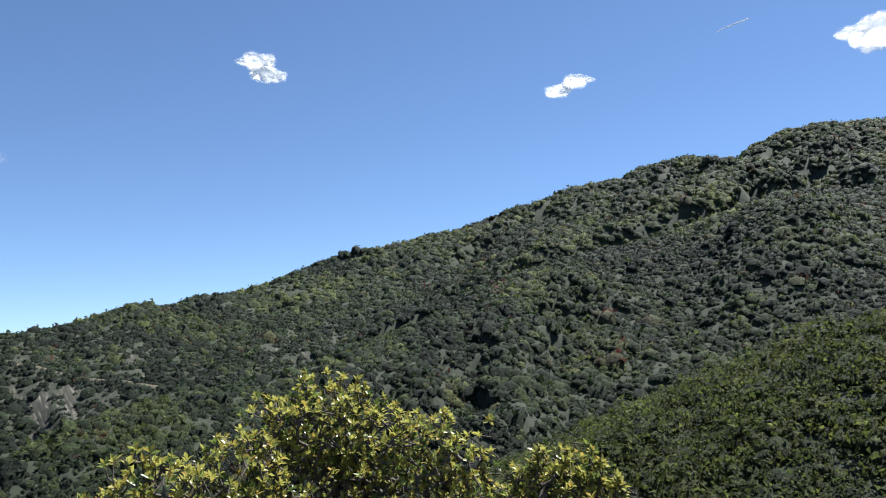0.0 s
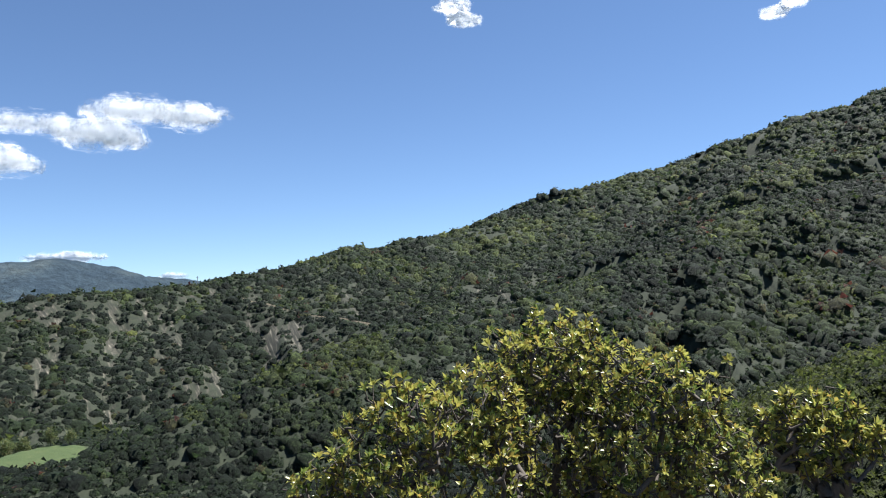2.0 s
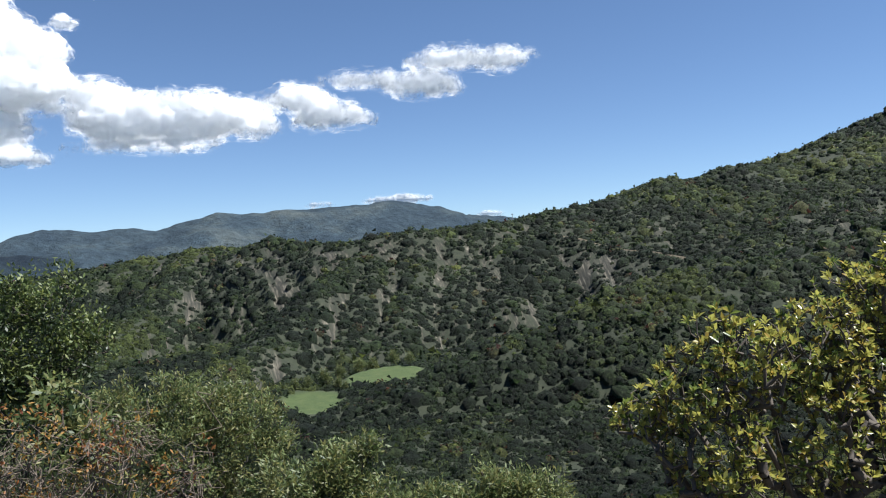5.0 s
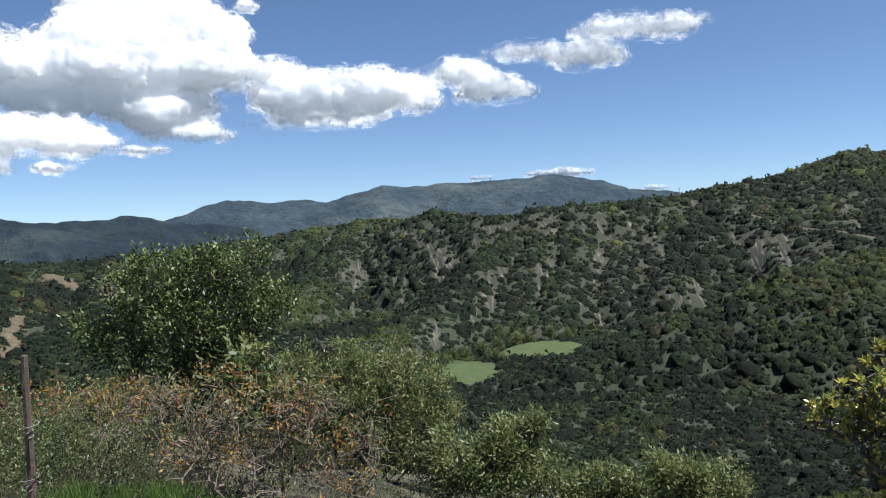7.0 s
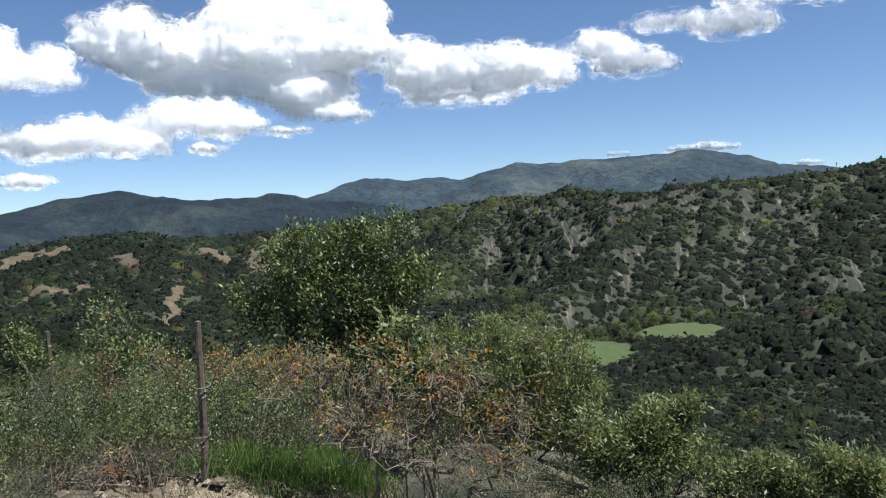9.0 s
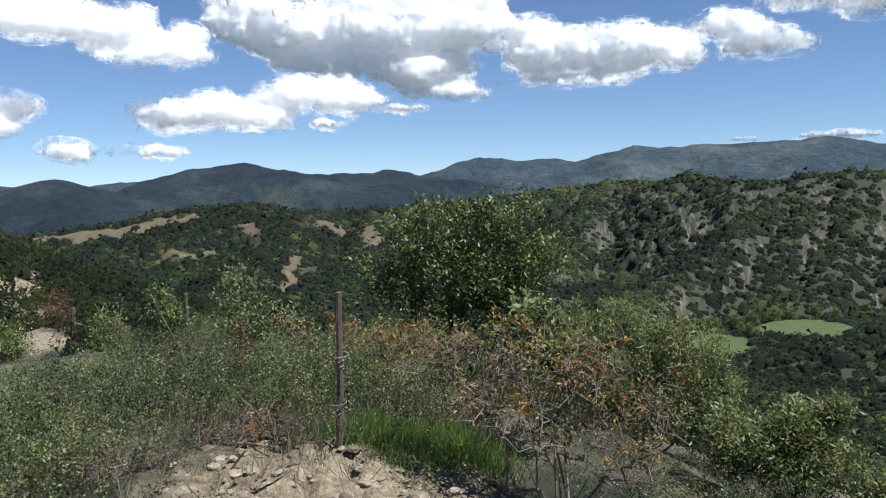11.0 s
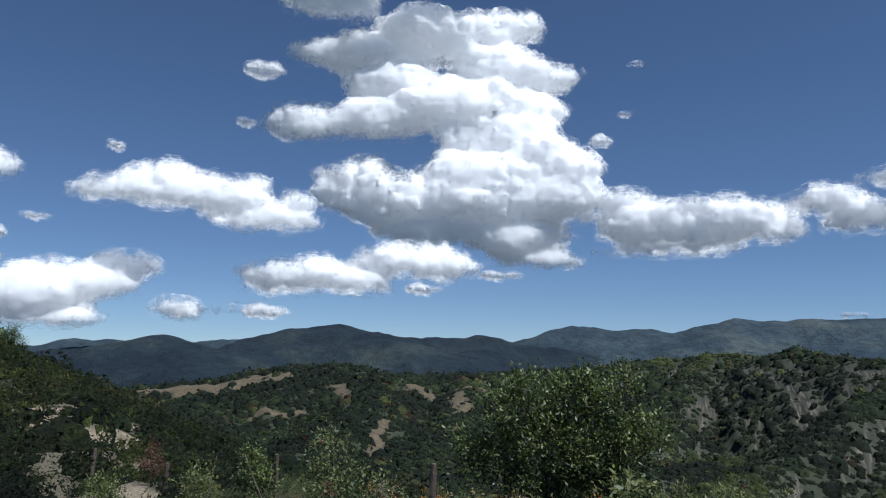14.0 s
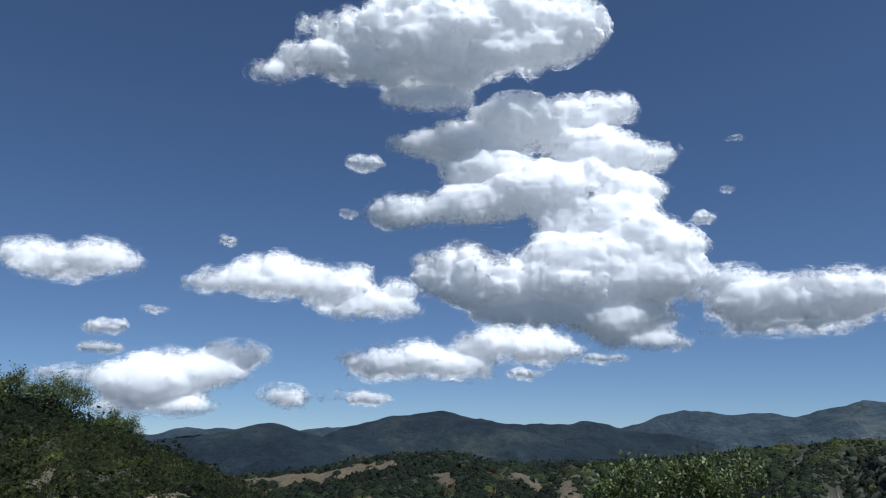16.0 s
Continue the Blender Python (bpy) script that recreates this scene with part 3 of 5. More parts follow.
def scrub(name, label, places, sizes, heights, tones, tufts, spread, full):
    """Many shrubs in one mesh: dented leafy domes and ragged tufts of leaves around their upper side."""
    n = len(places)
    V, F = dome(full)
    scale = np.stack([sizes, sizes, heights], 1)[:, None]
    turn = rng.random(n) * 6.28
    c, s = np.cos(turn)[:, None], np.sin(turn)[:, None]
    core = np.stack([V[None, :, 0] * c - V[None, :, 1] * s, V[None, :, 0] * s + V[None, :, 1] * c, V[None, :, 2] + 0 * c], 2)
    core = core * scale * (0.66 if full else 0.86) * (0.74 + 0.45 * rng.random((n, len(V), 1)))
    core = core + places[:, None] - np.stack([0 * sizes, 0 * sizes, 0.05 * heights], 1)[:, None]
    v_core = core.reshape(-1, 3)
    f_core = (F[None] + (np.arange(n) * len(V))[:, None, None]).reshape(-1, 3)
    if not tufts:
        me = mesh_from(name, v_core, f_core, SCRUB, True)
        point_value(me, "tone", np.clip(np.repeat(tones, len(V)) + 0.1 * rng.normal(size=n * len(V)) * (np.repeat(tones, len(V)) < 0.88), 0, 1))
        return tagged(new(name, me), label, "scrub", kind="stuff")
    d = rng.normal(size=(n, tufts, 3))
    d[..., 2] = d[..., 2] * 0.9 + 0.35
    d /= np.linalg.norm(d, axis=2, keepdims=True)
    mid = d * ((0.6 if full is None else 0.78) + 0.32 * rng.random((n, tufts, 1))) * scale + (places + np.stack([0 * sizes, 0 * sizes, 0.2 * heights], 1))[:, None]
    nrm = d + 0.45 * rng.normal(size=d.shape)
    nrm /= np.linalg.norm(nrm, axis=2, keepdims=True)
    t1 = np.cross(nrm, rng.normal(size=d.shape))
    t1 /= np.linalg.norm(t1, axis=2, keepdims=True) + 1e-9
    t2 = np.cross(nrm, t1)
    w = (sizes[:, None, None] * spread * (0.55 + 0.9 * rng.random((n, tufts, 1))))
    v_t = np.stack([mid - t1 * w, mid + t1 * w * 0.8 - t2 * w * 0.5, mid + t2 * w * 1.1 + nrm * w * 0.3], 2).reshape(-1, 3)
    f_t = len(v_core) + np.arange(n * tufts * 3).reshape(-1, 3)
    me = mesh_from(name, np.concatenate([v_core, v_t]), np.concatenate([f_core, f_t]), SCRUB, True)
    # inner domes toned slightly darker than the tufts, as shade within the crown
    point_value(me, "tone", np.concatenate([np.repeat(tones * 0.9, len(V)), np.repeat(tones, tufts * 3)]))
    return tagged(new(name, me), label, "scrub", kind="stuff")


def scatter(r0, r1, size, a0=-46.0, a1=122.0, packing=1.35):
    """Random places on the slopes between two distances, thinned where the ground is bare, grassy or out of sight behind crests."""
    area = radians(a1 - a0) * (r1 * r1 - r0 * r0) / 2
    n = int(area / (packing * size) ** 2)
    a, r = np.radians(rng.uniform(a0, a1, n)), np.sqrt(rng.uniform(r0 * r0, r1 * r1, n))
    x, y = -np.sin(a) * r, np.cos(a) * r
    z, bare, meadow, earth, owner, off, tilled, thin, across = ground(x, y)
    earth = np.maximum(earth, tilled)
    sparse = (owner <= 1) & (off > 12) & (np.degrees(a) > 22) & (np.degrees(a) < 55)
    keep = (meadow < 0.15) & ~(sparse & (rng.random(n) < 0.18)) & (rng.random(n) > np.maximum(bare, thin) * 0.93) & (rng.random(n) > earth * 0.96)
    keep &= ~((np.abs(np.degrees(a) - 99) < 5) & (r > 10) & (r < 19) & (rng.random(n) < 0.96))
    # hidden slopes: compare with the highest land nearer to the viewpoint
    step = np.linspace(0.3, 0.94, 14)
    sx, sy = x[:, None] * step, y[:, None] * step
    sz = land(sx.ravel(), sy.ravel())[0].reshape(sx.shape)
    crest = ((sz - EYE) / (r[:, None] * step)).max(1)
    keep &= (z + 5 - EYE) / r > crest - 0.012
    return x[keep], y[keep], z[keep], owner[keep], off[keep]


def tones_at(x, y, n):
    t = 0.32 + 0.42 * fractal(x / 55, y / 55, octaves=5, seed=51, gain=0.75) + 0.13 * rng.normal(size=n) + 0.35 * (rng.random(n) < 0.07 + 0.3 * (fractal(x / 16, y / 16, octaves=2, seed=53) > 0.5))
    t = np.clip(t, 0, 0.86)
    red = rng.random(n) < 0.014 + 0.2 * (fractal(x / 34, y / 34, octaves=2, seed=52) > 0.85)
    return np.where(red, rng.uniform(0.91, 1.0, n), t)


COVERS = [  # name, label, from, to (metres), from, to (azimuth), crown radius, tufts, tuft size, round crowns, shift of tone
    ("brush_cover", "low grey-green brush covering the near slope", 13, 26, 50, 116, 0.6, 140, 0.085, True, 0.12),
    ("brush_cover", "low green brush covering the near slope", 26, 48, 50, 118, 0.75, 90, 0.11, True, 0.14),
    ("hill_scrub", "dark green scrub on the near hill", 48, 76, 90, 118, 0.9, 100, 0.11, True, 0.1),
    ("spur_scrub", "light green scrub covering the nearest spur", 66, 136, -34, 4, 1.7, 66, 0.135, True, 0.32),
    ("valley_scrub", "dense dark evergreen scrub on the valley floor", 84, 136, 6, 70, 1.15, 24, 0.2, True, 0.0),
    ("valley_scrub", "dense dark evergreen scrub on the valley floor", 136, 215, -34, 110, 1.45, 9, 0.22, None, 0.0),
    ("valley_scrub", "dense dark evergreen scrub on the valley floor", 215, 300, -34, 110, 1.75, 7, 0.24, None, 0.0),
    ("slope_scrub", "evergreen scrub in many greens covering the slopes", 300, 560, -34, 110, 2.4, 5, 0.26, None, -0.06),
    ("crest_scrub", "fine evergreen scrub covering the high slopes", 560, 1000, -34, 112, 3.8, 4, 0.24, None, 0.0)]
for nm, lab, r0, r1, a0, a1, size, tufts, spread, full, shift in COVERS:
    X, Y, Z, own, off = scatter(r0, r1, size, a0, a1, 0.86 if nm == "spur_scrub" else 1.0 if 130 < r0 < 300 else 1.03)
    N = len(X)
    S = size * (0.5 + 0.95 * rng.random(N) ** 1.7) * np.where(rng.random(N) < 0.12, 1.2 if r0 > 500 else 1.75 if r0 > 80 else 1.35, 1.0)
    T = tones_at(X, Y, N)
    # lit crests and shaded flanks of the spurs are put into the tones
    T = np.where(T < 0.87, np.clip(T + ((own == 3) | (own == 1)) * (0.12 * (1 - smooth(4, 16, off)) - 0.18 * smooth(10, 26, off)) - 0.1 * (own == 2) * smooth(10, 30, off), 0, 0.86), T)
    S = np.where(own == 1, S * 0.86, S) * np.where((own == 0) & (off < 9), 0.9, 1.0)
    T = np.where((T > 0.9) & (r0 < 100), 0.5, T)
    S = np.where(T > 0.9, S * 1.25, S)
    T = np.where(T < 0.9, np.clip(T + shift - 0.06 * (own == 3) + 0.06 * (own == 0) + 0.04 * (own == 2) - 0.08 * (own == 1) - 0.08 * (own == -1) - 0.2 * (own == 5), 0, 0.88), T)
    T = np.where(own == 4, np.where(T < 0.9, np.clip(0.76 + 0.09 * rng.normal(size=N), 0.4, 0.83), T), T)
    wide, tall = (1.12, 0.85) if r0 > 130 else (1.0, 1.0)
    scrub(nm, lab, np.stack([X, Y, Z], 1), S * wide, S * tall * rng.uniform(0.6, 1.1, N), T, tufts, spread, full)

# ---- clouds: each a heap of vapour with thin veils round it ----
def net_surface(field, level):
    """The surface on which a sampled field takes a level (naive surface nets): vertices in grid units, and quads."""
    inside = field > level
    nx, ny, nz = field.shape
    cells = np.zeros((nx - 1, ny - 1, nz - 1), np.int8)
    acc, cnt = np.zeros(cells.shape + (3,), np.float32), np.zeros(cells.shape, np.float32)
    for a in (0, 1):
        for b in (0, 1):
            for c in (0, 1):
                cells += inside[a:nx - 1 + a, b:ny - 1 + b, c:nz - 1 + c]
    active = (cells > 0) & (cells < 8)
    for axis in range(3):
        for p in (0, 1):
            for q in (0, 1):
                o = [p, q]
                o.insert(axis, 0)
                e = list(o)
                e[axis] = 1
                f0 = field[o[0]:nx - 1 + o[0], o[1]:ny - 1 + o[1], o[2]:nz - 1 + o[2]]
                f1 = field[e[0]:nx - 1 + e[0], e[1]:ny - 1 + e[1], e[2]:nz - 1 + e[2]]
                cross = (f0 > level) != (f1 > level)
                t = np.where(cross, (level - f0) / np.where(cross, f1 - f0, 1), 0)
                for k in range(3):
                    acc[..., k] += cross * (t if k == axis else o[k])
                cnt += cross
    ids = np.full(cells.shape, -1)
    ids[active] = np.arange(active.sum())
    base = np.stack(np.nonzero(active), 1)
    verts = base + acc[active] / np.maximum(cnt[active], 1)[:, None]
    quads = []
    for axis in range(3):
        lo, hi = [slice(1, -1)] * 3, [slice(1, -1)] * 3
        lo[axis], hi[axis] = slice(0, -1), slice(1, None)
        i0, i1 = inside[tuple(lo)], inside[tuple(hi)]
        idx = np.stack(np.nonzero(i0 != i1), 1)
        if not len(idx):
            continue
        flip = i0[i0 != i1]
        full = idx + 1
        full[:, axis] -= 1
        u, v = [k for k in range(3) if k != axis]
        corner = []
        for du, dv in ((-1, -1), (0, -1), (0, 0), (-1, 0)):
            c = full.copy()
            c[:, u] += du
            c[:, v] += dv
            corner.append(ids[c[:, 0], c[:, 1], c[:, 2]])
        q = np.stack(corner, 1)
        turn = flip if axis != 1 else ~flip
        q[~turn] = q[~turn][:, ::-1]
        quads.append(q)
    if not quads:
        return verts, np.zeros((0, 4), int)
    quads = np.concatenate(quads)
    return verts, quads[(quads >= 0).all(1)]


def cloud(lobes, distance=4400.0, step=0.17, seed=1, rough=0.9, solid=-0.55, margin=0.9, mat=CLOUD, label="white fair-weather cumulus cloud with a grey base"):
    """A cumulus cloud from lobes (azimuth, elevation, half width, half height in degrees of sky)."""
    r2 = np.random.default_rng(seed)
    small = []
    for a, e, hw, hh in lobes:
        for _ in range(int(3 + hw)):
            q = r2.uniform(0, math.pi)
            s = r2.uniform(0.3, 0.5) * hh
            small.append((a + hw * 0.9 * math.cos(q), e + hh * 0.85 * math.sin(q) * r2.uniform(0.3, 1), s * r2.uniform(1, 1.8), s))
    lobes = list(lobes) + small
    az0, el0 = np.mean([q[0] for q in lobes]), np.mean([q[1] for q in lobes])
    unit = distance * radians(1.0)
    cosel = math.cos(radians(el0))
    pad = 1.5
    us, vs = [((q[0] - az0) * cosel, q[2]) for q in lobes], [(q[1] - el0, q[3]) for q in lobes]
    deep = max(min(1.2 * q[3], 2.6) for q in lobes) + 0.5 * max(abs(q[1] - el0) for q in lobes)
    U = np.arange(min(u - w for u, w in us) * 1.0 - pad, max(u + w for u, w in us) + pad, step)
    V = np.arange(min(v - w for v, w in vs) - pad, max(v + w for v, w in vs) + pad, step)
    W = np.arange(-deep - pad, deep + pad, step)
    u, v, w = np.meshgrid(U, V, W, indexing="ij")
    field = np.full(u.shape, -9.0)
    for (uc, hw), (vc, hh) in zip(us, vs):
        low = np.where(v < vc, 1.25, 1.0)
        d = min(1.2 * hh, 2.6)
        field = np.maximum(field, 1 - ((u - uc) / hw) ** 2 - ((v - vc) * low / hh) ** 2 - ((w - 0.5 * vc) / d) ** 2)
    field = np.maximum(field, -3.0)
    puff = 0
    scale = min(1.0, max(0.35, max(q[3] for q in lobes) / 1.6))
    for k, (size, amp) in enumerate(((2.3, 0.42), (1.15, 0.3), (0.6, 0.2), (0.36, 0.12))):
        size = size * scale
        nz = value_noise(u / size + 31.7 * seed, v / size * 1.1, w / size, seed * 7 + k)
        puff = puff + amp * (1.7 * np.abs(nz) - 0.55)
    field = field + rough * (puff + 0.6 * value_noise(u / 3.1 + 5 * seed, v / 2.2, w / 3.1, seed + 90))
    ra, re = radians(az0), radians(el0)
    left = np.array((-math.cos(ra), -math.sin(ra), 0))
    out = np.array((-math.sin(ra) * math.cos(re), math.cos(ra) * math.cos(re), math.sin(re)))
    up = np.cross(left, out) * -1
    up = up if up[2] > 0 else -up
    for axis in range(3):
        for end in (0, -1):
            edge = [slice(None)] * 3
            edge[axis] = end
            field[tuple(edge)] = -3.0
    p, q = net_surface(field, solid)
    # the heap thins out towards its margin
    left_in = field.max(2) > solid
    thick = np.zeros(left_in.shape)
    while left_in.any() and thick.max() < 1.6:
        thick += left_in * step
        inner = left_in & np.roll(left_in, 1, 0) & np.roll(left_in, -1, 0)
        left_in = inner & np.roll(left_in, 1, 1) & np.roll(left_in, -1, 1)
    for axis in (0, 1):
        thick = (np.roll(thick, 1, axis) + thick + np.roll(thick, -1, axis)) / 3
    i, j = np.clip(np.rint(p[:, 0]).astype(int), 0, len(U) - 1), np.clip(np.rint(p[:, 1]).astype(int), 0, len(V) - 1)
    vapour = (thick[i, j] - step) / margin
    p = np.stack([np.interp(p[:, k], np.arange(len(ax)), ax) for k, ax in enumerate((U, V, W))], 1) * unit
    co = p[:, :1] * left + p[:, 1:2] * up + p[:, 2:] * out
    me = mesh_from("cloud", co, q, mat, True)
    point_value(me, "vapour", vapour)
    ob = tagged(new("cloud", me), label, "cloud", "clouds in the sky")
    ob.location = Vector(out * distance) + Vector((0, 0, EYE))
    return ob


high_bank = [(84.1, 27.4, 7.7, 3.2), (76.3, 28.5, 5.6, 2.7), (91.4, 26.3, 3.6, 1.8), (96.7, 25.4, 1.8, 0.9), (84.1, 23.6, 2.9, 1.0)]
tower = [(81.8, 20.8, 4.4, 1.7), (76.6, 22.2, 4.5, 2.3), (71.7, 22.8, 3.5, 1.8), (70.4, 19.6, 4.1, 1.9), (79.1, 18.5, 3.7, 1.8), (85.1, 15.6, 3.9, 1.5), (79.9, 15.9, 4.5, 1.7), (74.7, 17.0, 5.0, 2.3), (70.4, 16.6, 3.5, 1.6), (71.2, 14.3, 4.4, 2.0), (67.8, 12.8, 3.9, 2.0), (81.1, 11.4, 3.3, 1.8), (78.1, 10.3, 4.6, 2.2), (72.5, 10.6, 5.5, 2.9), (67.8, 10.6, 4.0, 1.9), (75.5, 8.2, 4.2, 1.4), (70.3, 7.8, 4.0, 1.4), (67.8, 6.3, 3.3, 0.8), (65.5, 9.3, 1.9, 0.8)]
shoulder = [(61.6, 9.3, 2.1, 1.6), (58.8, 8.1, 4.1, 1.8), (54.6, 8.5, 3.5, 1.8), (51.7, 7.4, 1.9, 1.2), (58.5, 6.3, 4.2, 0.7)]
tail = [(48.4, 9.4, 2.2, 1.4), (45.6, 8.1, 2.7, 1.2)]
far_tail = [(43.0, 10.6, 2.9, 0.9), (38.8, 10.0, 2.7, 1.2)]
last_tail = [(36.6, 11.8, 2.7, 1.1), (32.8, 11.6, 2.0, 1.0), (31.1, 11.9, 1.0, 0.6)]
long_heap = [(99.2, 9.6, 2.7, 1.2), (95.3, 10.0, 3.2, 1.8), (91.4, 9.6, 3.3, 1.7), (88.5, 8.3, 3.4, 1.2), (86.3, 9.5, 1.5, 1.3)]
flat_heap = [(86.3, 4.2, 3.4, 1.5), (82.1, 3.8, 2.7, 1.0), (76.9, 5.4, 3.8, 1.5), (84.2, 3.1, 4.7, 0.5), (79.2, 4.7, 2.3, 0.9)]
low_heap = [(98.1, 4.5, 2.4, 1.2), (101.4, 3.2, 3.6, 1.4), (104.0, 2.3, 3.1, 1.7), (103.3, 0.8, 3.8, 0.9)] + [(107.7, 2.8, 2.8, 1.0)]
low_row = [(94.1, 1.5, 1.8, 1.0), (89.6, 1.6, 2.5, 0.6)]
edge_heap = [(111.6, 10.3, 2.3, 1.5), (107.8, 10.6, 2.6, 1.5)]
for k, (lobes, away, rough) in enumerate(((high_bank, 4780, 0.9), (tower, 4480, 0.9), (shoulder, 4330, 0.9), (tail, 4330, 1.0), (far_tail, 4330, 1.0), (last_tail, 4330, 1.0), (long_heap, 3300, 0.9),
                                          (flat_heap, 3300, 1.0), (low_heap, 3300, 1.0), (low_row, 3300, 1.0), (edge_heap, 3300, 0.95))):
    cloud(lobes, away, 0.18, k + 1, rough)
WISPS = [[(13.6, 19.5, 1.4, 0.7), (12.8, 18.5, 1.4, 0.7)], [(-10.6, 17.6, 1.1, 0.7), (-9.1, 17.0, 1.1, 0.6)], [(-30.8, 18.0, 1.5, 1.2)],
         [(106.6, 6.1, 1.4, 0.7), (106.7, 4.7, 1.9, 0.55)], [(89.1, 18.9, 1.3, 0.7)], [(90.1, 15.1, 0.9, 0.5)], [(63.5, 14.3, 1.0, 0.6)], [(60.7, 19.7, 0.7, 0.3)],
         [(61.6, 16.2, 0.6, 0.3)], [(98.9, 12.7, 0.8, 0.5)], [(103.5, 7.5, 1.0, 0.4)], [(76.8, 3.4, 1.4, 0.6)], [(71.0, 4.5, 1.6, 0.5)],
         [(41.2, 1.8, 2.3, 0.5)], [(47.0, 1.7, 1.1, 0.35)], [(34.4, 0.4, 1.1, 0.4)], [(88.5, 1.5, 1.7, 0.6)]]
for k, lobes in enumerate(WISPS):
    cloud(lobes, 2900 if lobes[0][1] < 5 and lobes[0][0] > 65 else 4250, 0.09, k + 40, 0.75, -0.3, 0.36, SCRAP, "small ragged white scrap of cloud in the blue sky")

STREAK, _, _, ice = material("contrail_ice")
ice.inputs["Base Color"].default_value, ice.inputs["Roughness"].default_value, ice.inputs["Alpha"].default_value = (0.95, 0.95, 0.95, 1), 1.0, 0.6
# a short contrail, thinning out at one end
ends = [np.array(polar(-20.7, 4300, 19.85)), np.array(polar(-23.0, 4300, 20.45))]
cu = bpy.data.curves.new("contrail", "CURVE")
cu.dimensions, cu.bevel_depth, cu.bevel_resolution = "3D", 5.0, 2
sp = cu.splines.new("POLY")
sp.points.add(11)
for k in range(12):
    q = k / 11
    p = (ends[1] - ends[0]) * q
    sp.points[k].co = (p[0], p[1], p[2] + 1.5 * math.sin(5 * q), 1)
    sp.points[k].radius = 0.25 + 0.9 * q * (1.15 - q) * 2
cu.materials.append(STREAK)
trail = tagged(new("contrail", cu), "short thin white contrail high in the sky", "contrail")
trail.location = ends[0]

# ---- plants near the viewpoint ----
def bark_material(name, dark, light):
    m, n, l, p = material(name)
    t = noise_node(n, l, 25, 5, 0.7)
    c = ramp(n, [(0.3, dark), (0.7, light)])
    l.new(t.outputs[0], c.inputs[0])
    l.new(c.outputs[0], p.inputs["Base Color"])
    p.inputs["Roughness"].default_value = 0.85
    bump(n, l, t.outputs[0], 0.5, 0.01, p)
    return m


def leaf_material(name, stops, gloss, through_light=0.35, plants=()):
    """Leaves; each leaf takes its colour from the plant's tone and its own chance."""
    m, n, l, p = material(name)
    geo = n.new("ShaderNodeNewGeometry")
    add = n.new("ShaderNodeMath")
    add.operation = "MULTIPLY_ADD"
    l.new(geo.outputs["Random Per Island"], add.inputs[0])
    add.inputs[1].default_value = 0.5
    l.new(attribute(n, "tone"), add.inputs[2])
    c = ramp(n, stops)
    l.new(add.outputs[0], c.inputs[0])
    colour = c.outputs[0]
    if plants:  # plants of one kind differ from each other
        info, differ = n.new("ShaderNodeObjectInfo"), ramp(n, plants)
        l.new(info.outputs["Random"], differ.inputs[0])
        colour = mix_rgb(n, l, 1.0, colour, differ.outputs[0], "MULTIPLY")
    l.new(colour, p.inputs["Base Color"])
    p.inputs["Roughness"].default_value = gloss
    t = n.new("ShaderNodeBsdfTranslucent")
    l.new(colour, t.inputs[0])
    mx = n.new("ShaderNodeMixShader")
    mx.inputs[0].default_value = through_light
    l.new(p.outputs[0], mx.inputs[1])
    l.new(t.outputs[0], mx.inputs[2])
    l.new(mx.outputs[0], n["Material Output"].inputs[0])
    return m


BARK = bark_material("grey_brown_bark", (0.035, 0.028, 0.022), (0.10, 0.08, 0.062))
DEAD_WOOD = bark_material("weathered_dead_wood", (0.035, 0.026, 0.02), (0.24, 0.19, 0.145))
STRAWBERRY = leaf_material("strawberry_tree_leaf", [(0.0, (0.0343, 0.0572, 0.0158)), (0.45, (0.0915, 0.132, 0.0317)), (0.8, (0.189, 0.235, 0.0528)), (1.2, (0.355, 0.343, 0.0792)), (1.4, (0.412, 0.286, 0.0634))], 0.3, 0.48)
OAK_LEAF = leaf_material("evergreen_oak_leaf", [(0.0, (0.0151, 0.0283, 0.00755)), (0.5, (0.0394, 0.0629, 0.0188)), (1.0, (0.103, 0.139, 0.0409)), (1.4, (0.169, 0.195, 0.0503))], 0.5, 0.3)
SPRAY = leaf_material("feathery_green_spray", [(0.0, (0.0246, 0.0443, 0.0117)), (0.5, (0.0697, 0.105, 0.0352)), (1.0, (0.156, 0.194, 0.0703)), (1.4, (0.221, 0.208, 0.0703))], 0.5, 0.45)
WITHERED = leaf_material("withered_leaf", [(0.0, (0.243, 0.179, 0.0359)), (0.5, (0.338, 0.185, 0.0404)), (1.0, (0.283, 0.101, 0.027)), (1.4, (0.168, 0.0449, 0.0225))], 0.6, 0.4)
BRUSH = leaf_material("grey_green_brush_leaf", [(0.0, (0.0213, 0.0295, 0.00984)), (0.5, (0.0558, 0.0705, 0.0246)), (0.9, (0.127, 0.139, 0.0574)), (1.25, (0.131, 0.102, 0.0451)), (1.4, (0.123, 0.0492, 0.0287))], 0.5, 0.3, [(0.0, (0.5, 0.6, 0.5)), (0.35, (0.75, 0.9, 0.7)), (0.65, (1.05, 1.1, 1.05)), (1.0, (1.5, 1.3, 1.3))])
RED_LEAF = leaf_material("dark_red_leaf", [(0.0, (0.0673, 0.0202, 0.0157)), (0.7, (0.112, 0.0381, 0.0247)), (1.4, (0.134, 0.0764, 0.0359))], 0.6, 0.35)
GRASS = leaf_material("fresh_grass_blade", [(0.0, (0.036, 0.0769, 0.0139)), (0.6, (0.0718, 0.134, 0.0263)), (1.4, (0.173, 0.218, 0.0542))], 0.5, 0.4)
